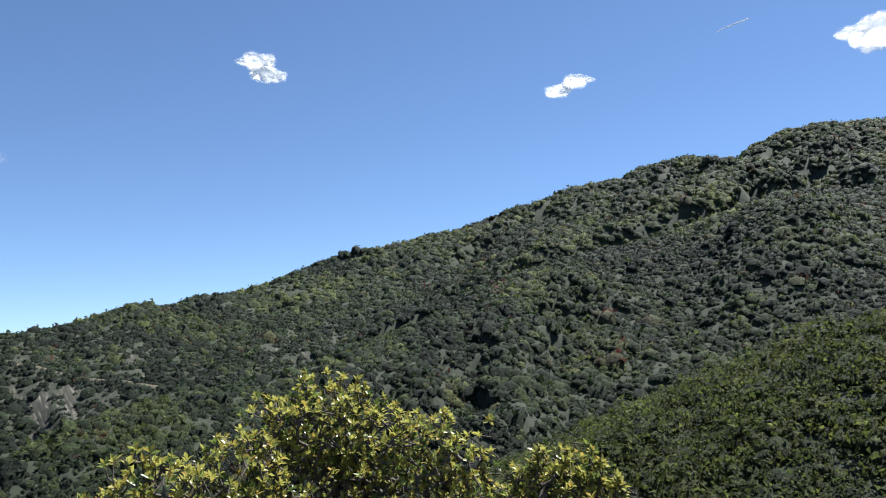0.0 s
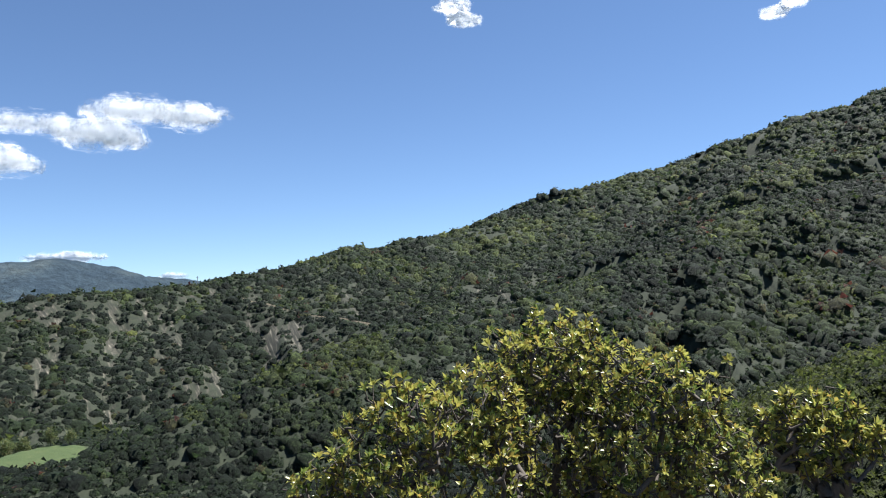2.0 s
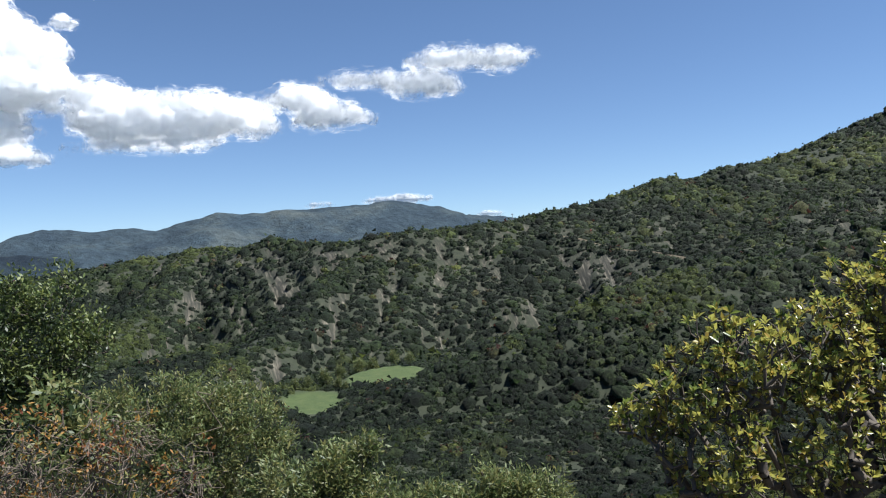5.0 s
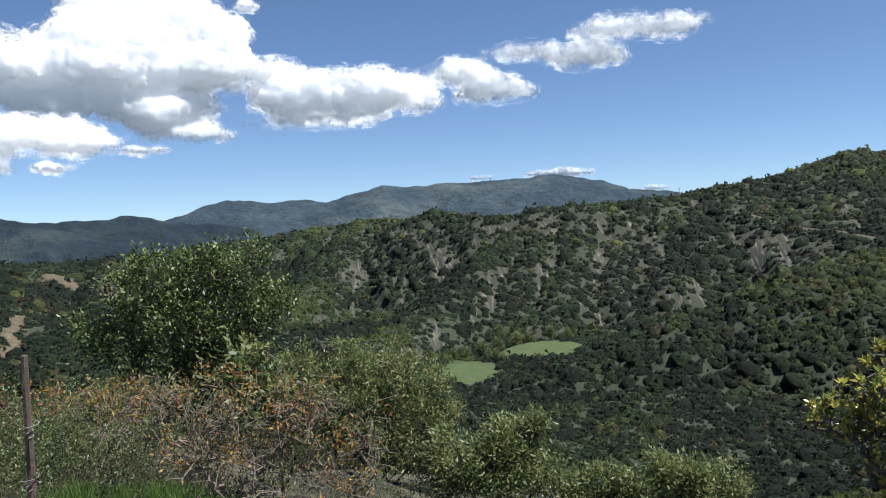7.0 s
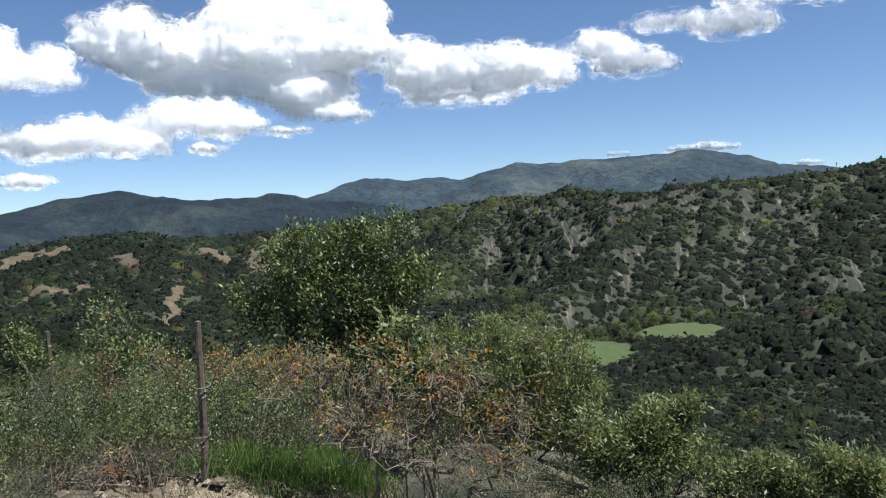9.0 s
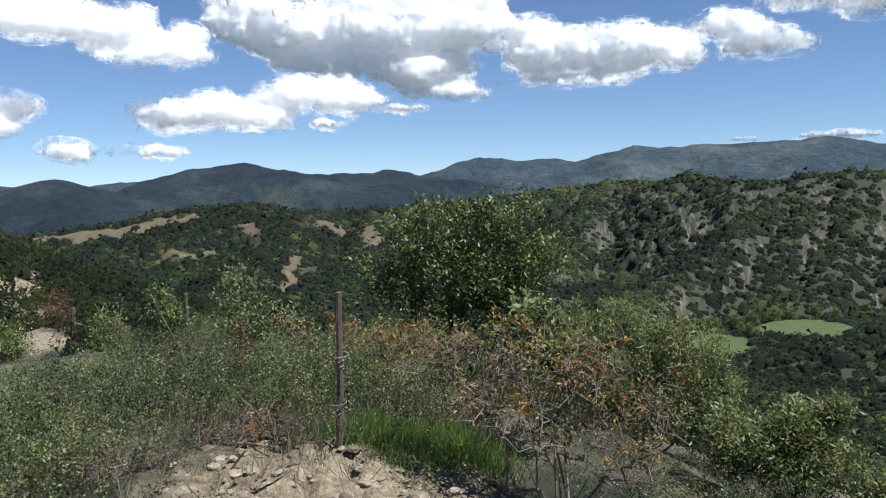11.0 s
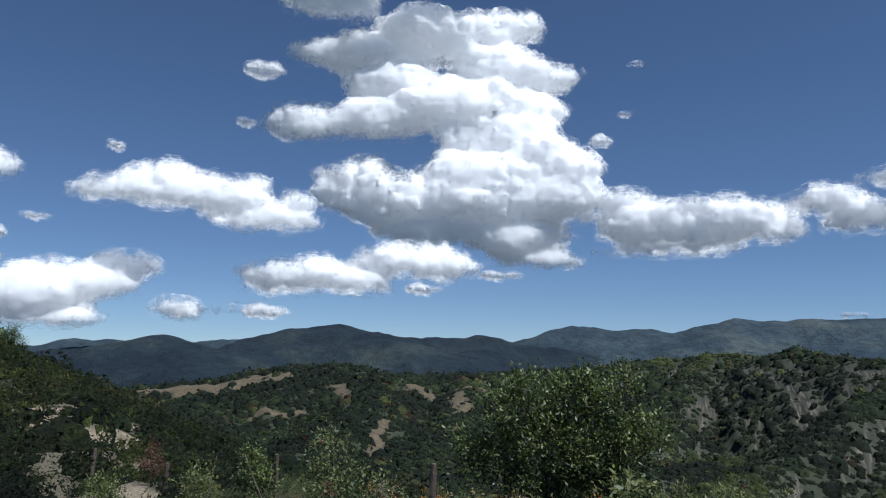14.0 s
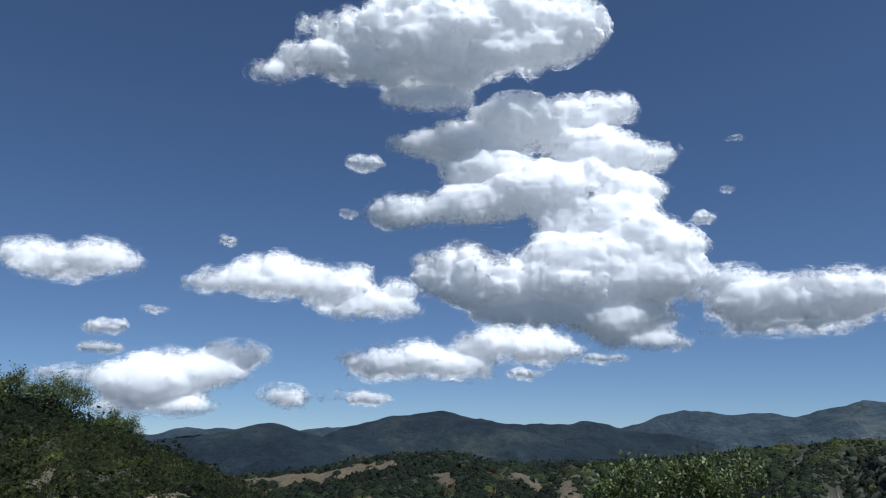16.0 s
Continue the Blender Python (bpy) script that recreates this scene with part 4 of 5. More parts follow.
DRY_GRASS = leaf_material("dry_grass_blade", [(0.0, (0.0902, 0.0716, 0.0359)), (0.7, (0.153, 0.125, 0.0716)), (1.4, (0.216, 0.189, 0.121))], 0.7, 0.3)


def unit(v):
    return v / (np.linalg.norm(v, axis=-1, keepdims=True) + 1e-9)


def leaves(name, pos, along, face, length, width, tone, mat, parent, simple=False):
    """Leaf blades: each a folded, pointed blade of four triangles."""
    n = len(pos)
    along = unit(along)
    side = unit(np.cross(along, face))
    up = np.cross(side, along)
    length, width = np.broadcast_to(length, n)[:, None], np.broadcast_to(width, n)[:, None]
    if simple:
        mid = pos + along * length * 0.5
        v = np.stack([pos, mid + side * width * 0.5, pos + along * length, mid - side * width * 0.5 - up * width * 0.2], 1)
        me = mesh_from(name, v.reshape(-1, 3), np.arange(n * 4).reshape(-1, 4), mat)
        point_value(me, "tone", np.repeat(np.broadcast_to(tone, n), 4))
        ob = tagged(new(name, me), kind="stuff")
        ob.parent = parent
        return ob
    mid = pos + along * length * 0.58 - up * width * 0.12
    v = np.stack([pos, mid + side * width * 0.5 + up * width * 0.22, pos + along * length - up * length * 0.10, mid - side * width * 0.5 + up * width * 0.22, mid], 1)
    f = np.array([[0, 1, 4], [0, 4, 3], [4, 1, 2], [4, 2, 3]])
    me = mesh_from(name, v.reshape(-1, 3), (f[None] + np.arange(n)[:, None, None] * 5).reshape(-1, 3), mat)
    point_value(me, "tone", np.repeat(np.broadcast_to(tone, n), 5))
    ob = tagged(new(name, me), kind="stuff")
    ob.parent = parent
    return ob


def grow(stems, targets, r, jitter=0.06, reach=1.0):
    """A branch skeleton: every target is joined to the nearest limb already there. Returns nodes, parents."""
    nodes, parent = [], []
    for stem in stems:
        last = -1
        for p in stem:
            nodes.append(np.array(p, float))
            parent.append(last)
            last = len(nodes) - 1
    foot = np.mean([s[0] for s in stems], 0)
    order = np.argsort(np.linalg.norm(targets - foot, axis=1))
    tips = {}
    for k in order:
        t = targets[k]
        N = np.array(nodes)
        d = np.linalg.norm(N - t, axis=1) + reach * np.maximum(0, N[:, 2] - t[2] + 0.05)
        j = int(np.argmin(d))
        a, last = nodes[j], j
        steps = max(2, int(np.linalg.norm(t - a) / 0.14))
        for s in range(1, steps + 1):
            q = s / steps
            p = a + (t - a) * q + np.array([0, 0, -0.12 * np.linalg.norm(t - a) * math.sin(math.pi * q)])
            if s < steps:
                p = p + r.normal(size=3) * jitter * 0.4
            nodes.append(p)
            parent.append(last)
            last = len(nodes) - 1
        tips[int(k)] = last
    return np.array(nodes), np.array(parent), tips


def limbs(name, nodes, parent, tip_radius, mat, holder, power=0.45, most=0.05):
    load = np.ones(len(nodes))
    load[parent[parent >= 0]] = 0
    for i in range(len(nodes) - 1, -1, -1):
        if parent[i] >= 0:
            load[parent[i]] += load[i]
    rad = np.minimum(tip_radius * load ** power, most)
    i = np.nonzero(parent >= 0)[0]
    a, b = nodes[parent[i]], nodes[i]
    d = unit(b - a)
    s = unit(np.cross(d, np.array([0.31, 0.17, 0.93])))
    t = np.cross(d, s)
    ring = []
    for c, w in ((a, np.minimum(rad[parent[i]], rad[i] * 1.6)), (b, rad[i])):
        for k in range(4):
            q = k * math.pi / 2
            ring.append(c + (s * math.cos(q) + t * math.sin(q)) * w[:, None])
    v = np.stack(ring, 1).reshape(-1, 3)
    f = np.array([[k, (k + 1) % 4, 4 + (k + 1) % 4, 4 + k] for k in range(4)])
    me = mesh_from(name, v, (f[None] + np.arange(len(i))[:, None, None] * 8).reshape(-1, 4), mat, True)
    ob = new(name, me)
    ob.parent = holder
    return ob


def fill(lobes, count, r, shell=0.55):
    """Places in and near the skin of a heap of round lobes (x, y, z, radius)."""
    L = np.array(lobes)
    w = L[:, 3] ** 2
    k = r.choice(len(L), count, p=w / w.sum())
    d = unit(r.normal(size=(count, 3)))
    rad = L[k, 3] * (shell + (1 - shell) * r.random(count)) * (1 + 0.15 * r.normal(size=count))
    return L[k, :3] + d * rad[:, None], d


def thing(name, place, label, category, group=""):
    ob = new(name)
    ob.empty_display_size = 0.2
    ob.location = place
    return tagged(ob, label, category, group)


def at(az, dist, z):
    """A place by azimuth and distance from where the western slope is seen."""
    a = radians(az)
    return (STAND[0] - math.sin(a) * dist, STAND[1] + math.cos(a) * dist, z)


def height(x, y):
    return float(ground(np.array([x]), np.array([y]))[0][0])


def foot_stems(base, tops, r):
    """A few stems rising from one foot towards given points."""
    out = []
    for t in tops:
        b = np.array(base) + np.array([r.normal() * 0.06, r.normal() * 0.06, -0.05])
        t = np.array(t, float)
        m1, m2 = b + (t - b) * 0.33 + r.normal(size=3) * 0.05, b + (t - b) * 0.66 + r.normal(size=3) * 0.06
        out.append([b, m1, m2, t])
    return out


def rosette_bush(name, label, lobes, count, seed, leaf=0.044):
    """Strawberry-tree bush: crooked stems, whorls of leathery leaves at every twig's end."""
    r = np.random.default_rng(seed)
    L = np.array(lobes)
    cx, cy = np.average(L[:, :2], axis=0, weights=L[:, 3])
    base = np.array([cx, cy, height(cx, cy)])
    bush = thing(name, base, label, "bush", "strawberry-tree bushes")
    L[:, :3] -= base
    tg, out = fill(L, count, r, 0.78)
    nodes, par, tips = grow(foot_stems((0, 0, 0), L[:, :3] * 0.85, r), tg, r)
    limbs("branch_tangle", nodes, par, 0.0026, BARK, bush, 0.5)
    axis = unit(out * 0.6 + np.array([0, 0, 0.9]) + 0.35 * r.normal(size=out.shape))
    per = 9
    A = np.repeat(axis, per, 0)
    ang = (np.tile(np.arange(per), count) * 2.4 + np.repeat(r.random(count) * 6, per))
    s = unit(np.cross(A, np.array([0.2, 0.9, 0.1])))
    t = np.cross(A, s)
    lean = np.tile(np.linspace(0.18, 1.25, per), count) + 0.2 * r.normal(size=count * per)
    rad = s * np.cos(ang)[:, None] + t * np.sin(ang)[:, None]
    along = A * np.cos(lean)[:, None] + rad * np.sin(lean)[:, None]
    face = A * np.sin(lean)[:, None] - rad * np.cos(lean)[:, None]
    size = leaf * (0.7 + 0.5 * r.random(count * per))
    # shade inside the bush is put into the tone: deeper whorls darker
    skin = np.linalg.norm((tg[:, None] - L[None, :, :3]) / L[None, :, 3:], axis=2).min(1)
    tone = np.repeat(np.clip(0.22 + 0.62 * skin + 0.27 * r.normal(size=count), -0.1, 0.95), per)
    pos = np.repeat(tg, per, 0) - A * 0.02 * r.random((count * per, 1))
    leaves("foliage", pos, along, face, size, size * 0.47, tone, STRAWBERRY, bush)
    return bush


rosette_bush("strawberry_tree_bush", "large strawberry-tree bush with yellow-green leathery leaf whorls", [
    (-0.56, 3.57, 1.16, 0.22), (-0.75, 3.45, 1.16, 0.17), (-0.34, 3.56, 1.09, 0.21), (-0.12, 3.37, 1.08, 0.15), (-1.07, 2.65, 1.15, 0.09), (-0.98, 2.73, 1.05, 0.14),
    (-0.85, 3.17, 1.00, 0.20), (-1.15, 2.62, 0.93, 0.16), (-1.33, 2.55, 0.84, 0.10), (-0.57, 3.57, 0.81, 0.34), (-0.24, 3.45, 0.80, 0.29), (-0.88, 3.13, 0.72, 0.28),
    (0.07, 3.45, 0.99, 0.11), (0.18, 3.49, 1.19, 0.03), (-0.46, 3.60, 1.33, 0.08), (-0.66, 3.52, 1.32, 0.07), (-0.01, 3.41, 1.19, 0.06), (0.13, 3.48, 0.73, 0.23),
    (-1.10, 2.65, 0.72, 0.19)], 2350, 3, 0.034)
rosette_bush("strawberry_tree_bush", "smaller strawberry-tree bush with leathery green leaf whorls", [
    (0.41, 3.17, 1.05, 0.08), (0.54, 3.18, 1.02, 0.09), (0.32, 3.18, 0.97, 0.08), (0.47, 3.19, 0.91, 0.14), (0.64, 3.19, 0.92, 0.07)], 330, 4, 0.034)


def leafy_tree(name, label, lobes, count, seed, leaf, mat, group, per=14, spread=0.12, tip=0.0026, base=None, category="tree", width=0.42, power=0.45, deep=0.4):
    """A small tree or shrub with leaves set along its outer twigs."""
    r = np.random.default_rng(seed)
    L = np.array(lobes, float)
    if base is None:
        cx, cy = np.average(L[:, :2], axis=0, weights=L[:, 3])
        base = np.array([cx, cy, height(cx, cy)])
    tree = thing(name, base, label, category, group)
    L[:, :3] -= base
    tg, out = fill(L, count, r, 0.45)
    nodes, par, tips = grow(foot_stems((0, 0, 0), L[:, :3] * 0.9, r), tg, r)
    limbs("trunk" if category == "tree" else "branch_tangle", nodes, par, tip, BARK, tree, power)
    n = count * per
    pos = np.repeat(tg, per, 0) + r.normal(size=(n, 3)) * spread
    along = unit(np.repeat(out, per, 0) * 0.7 + np.array([0, 0, 0.35]) + 0.8 * r.normal(size=(n, 3)))
    face = unit(np.array([0, 0, 1.0]) + 0.6 * r.normal(size=(n, 3)))
    size = leaf * (0.65 + 0.6 * r.random(n))
    # top light painted into the tone: upper leaves lighter, undersides darker
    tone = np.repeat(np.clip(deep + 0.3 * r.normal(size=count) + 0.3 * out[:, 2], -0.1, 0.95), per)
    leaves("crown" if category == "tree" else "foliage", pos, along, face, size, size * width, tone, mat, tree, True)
    return tree


leafy_tree("evergreen_oak", "rounded dark evergreen oak tree with glossy leaves", [
    (-6.71, 2.06, 0.97, 0.30), (-6.58, 2.49, 1.04, 0.29), (-6.46, 2.89, 1.04, 0.29), (-6.55, 2.61, 1.25, 0.13), (-6.43, 3.01, 1.27, 0.13), (-6.69, 2.16, 1.19, 0.13),
    (-6.38, 3.14, 0.77, 0.17), (-6.43, 2.93, 0.62, 0.27), (-6.64, 2.25, 0.62, 0.42), (-6.52, 2.65, 0.62, 0.40), (-6.81, 1.70, 0.62, 0.18), (-6.74, 1.92, 0.57, 0.25),
    (-6.85, 1.57, 0.70, 0.10), (-6.66, 2.15, 0.22, 0.30), (-6.53, 2.58, 0.22, 0.30)], 600, 11, 0.044, OAK_LEAF, "", 36, 0.055, deep=0.4)


def bare_shrub(name, label, lobes, count, seed, leafy):
    """Half-dead shrub: a tangle of bare twigs with a few withered tufts."""
    r = np.random.default_rng(seed)
    L = np.array(lobes, float)
    cx, cy = np.average(L[:, :2], axis=0, weights=L[:, 3])
    base = np.array([cx, cy, height(cx, cy)])
    bush = thing(name, base, label, "bush", "half-dead shrubs")
    L[:, :3] -= base
    tg, out = fill(L, count, r, 0.2)
    nodes, par, tips = grow(foot_stems((0, 0, 0), L[:, :3] * 0.7, r), tg, r, 0.1)
    limbs("branch_tangle", nodes, par, 0.0012, DEAD_WOOD, bush, 0.42, 0.014)
    k = r.choice(count, leafy, replace=False)
    n = leafy * 14
    pos = np.repeat(tg[k], 14, 0) + r.normal(size=(n, 3)) * 0.028
    along = unit(np.repeat(out[k], 14, 0) * 0.4 + np.array([0, 0, 0.4]) + r.normal(size=(n, 3)))
    leaves("withered_leaves", pos, along, unit(r.normal(size=(n, 3)) + np.array([0, 0, 1.0])), 0.026 * (0.7 + 0.6 * r.random(n)), 0.011,
           np.repeat(0.75 * r.random(leafy) - 0.1, 14), WITHERED, bush)
    n = leafy * 14
    pos = np.repeat(tg[r.choice(count, leafy)], 14, 0) + r.normal(size=(n, 3)) * 0.04
    leaves("green_leaves", pos, r.normal(size=(n, 3)) + np.array([0, 0, 0.5]), unit(r.normal(size=(n, 3)) + np.array([0, 0, 1.0])), 0.026 * (0.7 + 0.6 * r.random(n)), 0.011,
           0.4 + 0.3 * r.random(n), SPRAY, bush)
    return bush


bare_shrub("half_dead_shrub", "tangled half-dead shrub with bare twigs and orange withered leaves", [
    (-3.42, 1.59, 0.65, 0.23), (-3.56, 1.37, 0.69, 0.20), (-3.71, 1.14, 0.73, 0.15), (-3.33, 1.73, 0.70, 0.15), (-3.20, 1.91, 0.51, 0.17), (-3.44, 1.53, 0.44, 0.29),
    (-3.61, 1.26, 0.51, 0.21), (-3.81, 0.99, 0.71, 0.10), (-3.26, 1.78, 0.29, 0.24), (-3.44, 1.58, 0.89, 0.05), (-3.17, 2.01, 0.84, 0.04), (-3.63, 1.29, 0.88, 0.04)], 860, 21, 80)
bare_shrub("half_dead_shrub", "low tangle of dry twigs with orange withered leaves", [
    (-5.16, 1.26, 0.46, 0.18), (-5.10, 1.47, 0.50, 0.17), (-5.24, 1.01, 0.50, 0.13), (-5.36, 0.62, 0.61, 0.09), (-5.03, 1.68, 0.46, 0.15)], 240, 22, 70)
heap = [at(a, d, 0) for a, d in ((79.6, 4.5), (81.4, 4.55), (83.2, 4.5), (84.8, 4.6))]
bare_shrub("half_dead_shrub", "heap of dry grey twigs at the foot of the fence post", [(x, y, height(x, y) + h, w) for (x, y, _), h, w in zip(heap, (0.10, 0.14, 0.13, 0.08), (0.14, 0.19, 0.18, 0.14))], 300, 27, 6)
litter = [at(a, d, 0) for a, d in ((89.5, 4.35), (92, 4.3), (94.5, 4.35), (97, 4.3), (99.5, 4.4), (102, 4.3))]
bare_shrub("half_dead_shrub", "low mat of dry grey twigs in front of the brush", [(x, y, height(x, y) + 0.09, 0.19) for x, y, _ in litter], 520, 28, 4)
leafy_tree("leafy_sapling", "upright sapling with fresh broad green leaves", [
    (-4.14, 1.78, 0.76, 0.10), (-4.10, 1.83, 0.63, 0.12), (-4.18, 1.70, 0.67, 0.07), (-4.04, 1.89, 0.52, 0.11)], 90, 24, 0.05, SPRAY, "", 16, 0.05, 0.0016, None, "bush", 0.42)

for k, (lab, lobes, count) in enumerate((
        ("spreading light-green juniper bush with feathery sprays", [
    (-5.14, 2.76, 0.31, 0.23), (-5.00, 3.01, 0.41, 0.20), (-4.84, 3.27, 0.32, 0.23), (-4.71, 3.47, 0.19, 0.18), (-4.96, 3.02, 0.08, 0.38), (-4.76, 3.34, -0.08, 0.34), (-5.24, 2.62, 0.46, 0.15), (-4.64, 3.57, 0.01, 0.15)], 380),
        ("low light-green juniper bush with pointed sprays", [
    (-3.49, 3.08, 0.14, 0.14), (-3.40, 3.24, 0.23, 0.07), (-3.50, 3.04, -0.02, 0.23), (-3.37, 3.24, -0.07, 0.16), (-3.65, 2.82, 0.04, 0.20)], 200),
        ("low leafy bush with light green sprays", [
    (-3.09, 3.49, -0.11, 0.12), (-2.90, 3.79, -0.09, 0.12), (-2.79, 3.95, -0.15, 0.14), (-3.18, 3.34, -0.17, 0.13), (-2.98, 3.64, -0.22, 0.16), (-2.69, 4.11, -0.23, 0.16)], 190))):
    leafy_tree("juniper_bush", lab, lobes, int(count * 1.5), 31 + k, 0.036, SPRAY, "juniper bushes", 44, 0.034, 0.0016, None, "bush", 0.3, deep=0.5)


def small_shrub(name, label, az, dist, wide, tall, count, seed, leaf, mat, group, per=24):
    """An upright little shrub standing on the slope."""
    x, y, _ = at(az, dist, 0)
    z = height(x, y)
    lobes = [(x, y, z + tall * 0.62, wide * 0.5), (x + wide * 0.3, y + wide * 0.1, z + tall * 0.45, wide * 0.42), (x - wide * 0.3, y, z + tall * 0.4, wide * 0.4), (x, y, z + tall * 0.88, wide * 0.25)]
    return leafy_tree(name, label, lobes, count, seed, leaf, mat, group, per, wide * 0.1, 0.0016, np.array([x, y, z]), "bush", 0.45)


small_shrub("red_leaved_shrub", "small shrub with dark red autumn leaves", 83.4, 7.3, 0.3, 0.95, 24, 201, 0.032, RED_LEAF, "red-leaved shrubs")
small_shrub("red_leaved_shrub", "slender shrub with withered red leaves", 95.2, 20.0, 0.6, 1.1, 60, 202, 0.045, RED_LEAF, "red-leaved shrubs")
small_shrub("red_leaved_shrub", "low shrub with rusty red leaves", 78.6, 6.3, 0.28, 0.9, 18, 203, 0.033, RED_LEAF, "red-leaved shrubs")
small_shrub("green_shrub", "upright leafy shrub with light green leaves", 83.0, 9.5, 0.7, 1.15, 90, 204, 0.05, SPRAY, "upright shrubs")
small_shrub("green_shrub", "upright leafy shrub with dull green leaves", 88.5, 10.2, 0.5, 0.8, 70, 205, 0.05, OAK_LEAF, "upright shrubs")
small_shrub("green_shrub", "bushy shrub with light green leaves", 92.0, 12.5, 0.6, 0.6, 60, 206, 0.055, SPRAY, "upright shrubs")
small_shrub("green_shrub", "yellowish leafy shrub beside the fence post", 79.5, 7.0, 0.55, 0.95, 90, 207, 0.04, SPRAY, "upright shrubs")
small_shrub("green_shrub", "low dark green cushion shrub on pale sand", 98.3, 17.5, 1.0, 0.45, 130, 208, 0.06, OAK_LEAF, "upright shrubs")
small_shrub("green_shrub", "upright shrub with olive green leaves", 102.6, 15.0, 0.6, 0.6, 70, 209, 0.06, OAK_LEAF, "upright shrubs")
small_shrub("green_shrub", "yellow-green shrub with loose branches", 105.5, 17.0, 0.9, 1.2, 110, 210, 0.06, SPRAY, "upright shrubs")


def brush_plant(seed, wide, tall, stems, mat, leaf=0.022, dry=0.1):
    """A low dense broom-like plant, built at the origin."""
    r = np.random.default_rng(seed)
    plant = thing("brush_plant", (0, 0, 0), "low grey-green twiggy brush plant on the dry slope", "shrub", "brush plants on the slope")
    n = stems
    root = np.stack([r.normal(size=n) * wide * 0.3, r.normal(size=n) * wide * 0.3, np.full(n, -0.04)], 1)
    top = root + np.stack([r.normal(size=n) * wide * 0.42, r.normal(size=n) * wide * 0.42, tall * (0.45 + 0.55 * r.random(n))], 1)
    mid = (root + top) / 2 + r.normal(size=(n, 3)) * 0.03
    nodes = np.concatenate([root, mid, top])
    par = np.concatenate([np.full(n, -1), np.arange(n), np.arange(n) + n])
    limbs("stem_tangle", nodes, par, 0.0013, BARK, plant, 0.3)
    per = int(1.5 / leaf)
    t = r.random((n, per, 1)) ** 0.6
    pos = (mid[:, None] * (1 - t) + top[:, None] * t + r.normal(size=(n, per, 3)) * 0.025).reshape(-1, 3)
    k = n * per
    tone = np.repeat(np.where(r.random(n) < dry, 0.9, -0.1 + 0.75 * r.random(n)), per)
    leaves("foliage", pos, r.normal(size=(k, 3)) + np.array([0, 0, 0.5]), unit(r.normal(size=(k, 3)) + np.array([0, 0, 1.0])), leaf * (0.6 + 0.8 * r.random(k)), leaf * 0.55, tone, mat, plant, True)
    return plant


near_kinds = [brush_plant(51, 0.8, 0.5, 85, BRUSH, 0.019, 0.12), brush_plant(52, 0.95, 0.42, 90, BRUSH, 0.018, 0.2), brush_plant(53, 0.65, 0.55, 75, SPRAY, 0.016, 0.1), brush_plant(57, 0.7, 0.5, 80, OAK_LEAF, 0.016, 0.05)]
far_kinds = [brush_plant(54, 0.9, 0.45, 80, BRUSH, 0.019, 0.15), brush_plant(55, 1.0, 0.5, 90, BRUSH, 0.019, 0.24), brush_plant(56, 0.7, 0.55, 70, SPRAY, 0.022, 0.15), brush_plant(58, 0.8, 0.6, 75, OAK_LEAF, 0.022, 0.05)]
r = np.random.default_rng(61)
spots = [at(a, d, 0)[:2] for a, d in ((52, 4.3), (47, 4.0), (66, 4.9), (49, 5.9), (41, 5.8), (36, 5.4))]
while len(spots) < 92:
    a, d = r.uniform(71, 116), math.sqrt(r.uniform(4.3 ** 2, 14 ** 2))
    x, y, _ = at(a, d, 0)
    if (a > 91 and d > 9.5) or math.hypot((x + 3.73) / 0.75, (y - 0.61) / 0.85) < 1 or min(math.hypot(x - q[0], y - q[1]) for q in spots) < (0.36 if d < 7 else 0.5):
        continue
    spots.append((x, y))
used = set()
for x, y in spots:
    kinds = near_kinds if math.hypot(x, y) < 6.8 else far_kinds
    kind = kinds[int(r.choice(4, p=(0.34, 0.3, 0.14, 0.22)))]
    s = (0.7 if math.hypot(x, y) > 7 and y < 0 else r.uniform(0.75, 1.2)) if x < -3.9 else 0.7
    m = pose(x, y, height(x, y), 0, 0, r.uniform(0, 360)) @ Matrix.Diagonal((s, s, s * r.uniform(0.8, 1.15), 1))
    if kind in used:
        copy_thing(kind, m)
    else:
        kind.matrix_basis = m
        used.add(kind)


def grass_tuft(name, label, x, y, wide, tall, count, mat, seed):
    r = np.random.default_rng(seed)
    tuft = thing(name, (x, y, height(x, y)), label, "grass", "grass tufts")
    px, py = r.normal(size=count) * wide * 0.45, r.normal(size=count) * wide * 0.45
    pz = ground(x + px, y + py)[0] - tuft.location[2]
    pos = np.stack([px, py, pz], 1)
    along = np.stack([0.4 * r.normal(size=count), 0.4 * r.normal(size=count), np.ones(count)], 1)
    leaves("blade_tuft", pos, along, r.normal(size=(count, 3)), tall * (0.5 + 0.7 * r.random(count)), 0.0045, 0.6 * r.random(count), mat, tuft, True)
    return tuft


for k, (a, d, w, h, c) in enumerate(((72.8, 4.45, 0.36, 0.16, 4200), (70, 4.4, 0.36, 0.16, 3800), (67.8, 4.3, 0.28, 0.14, 2000))):
    grass_tuft("grass_tuft", "thick tuft of fresh bright green grass", *at(a, d, 0)[:2], w, h, c, GRASS, 71 + k)
for k in range(10):
    a, d = r.uniform(50, 108), r.uniform(3.6, 6.5)
    grass_tuft("dry_grass_tuft", "sparse tuft of dry straw-coloured grass", *at(a, d, 0)[:2], 0.5, 0.2, 130, DRY_GRASS, 81 + k)


# ---- fence posts, stones, sticks ----
WOOD = bark_material("weathered_post_wood", (0.03, 0.022, 0.017), (0.10, 0.075, 0.057))
STONE = bark_material("pale_marl_stone", (0.12, 0.10, 0.075), (0.30, 0.255, 0.195))
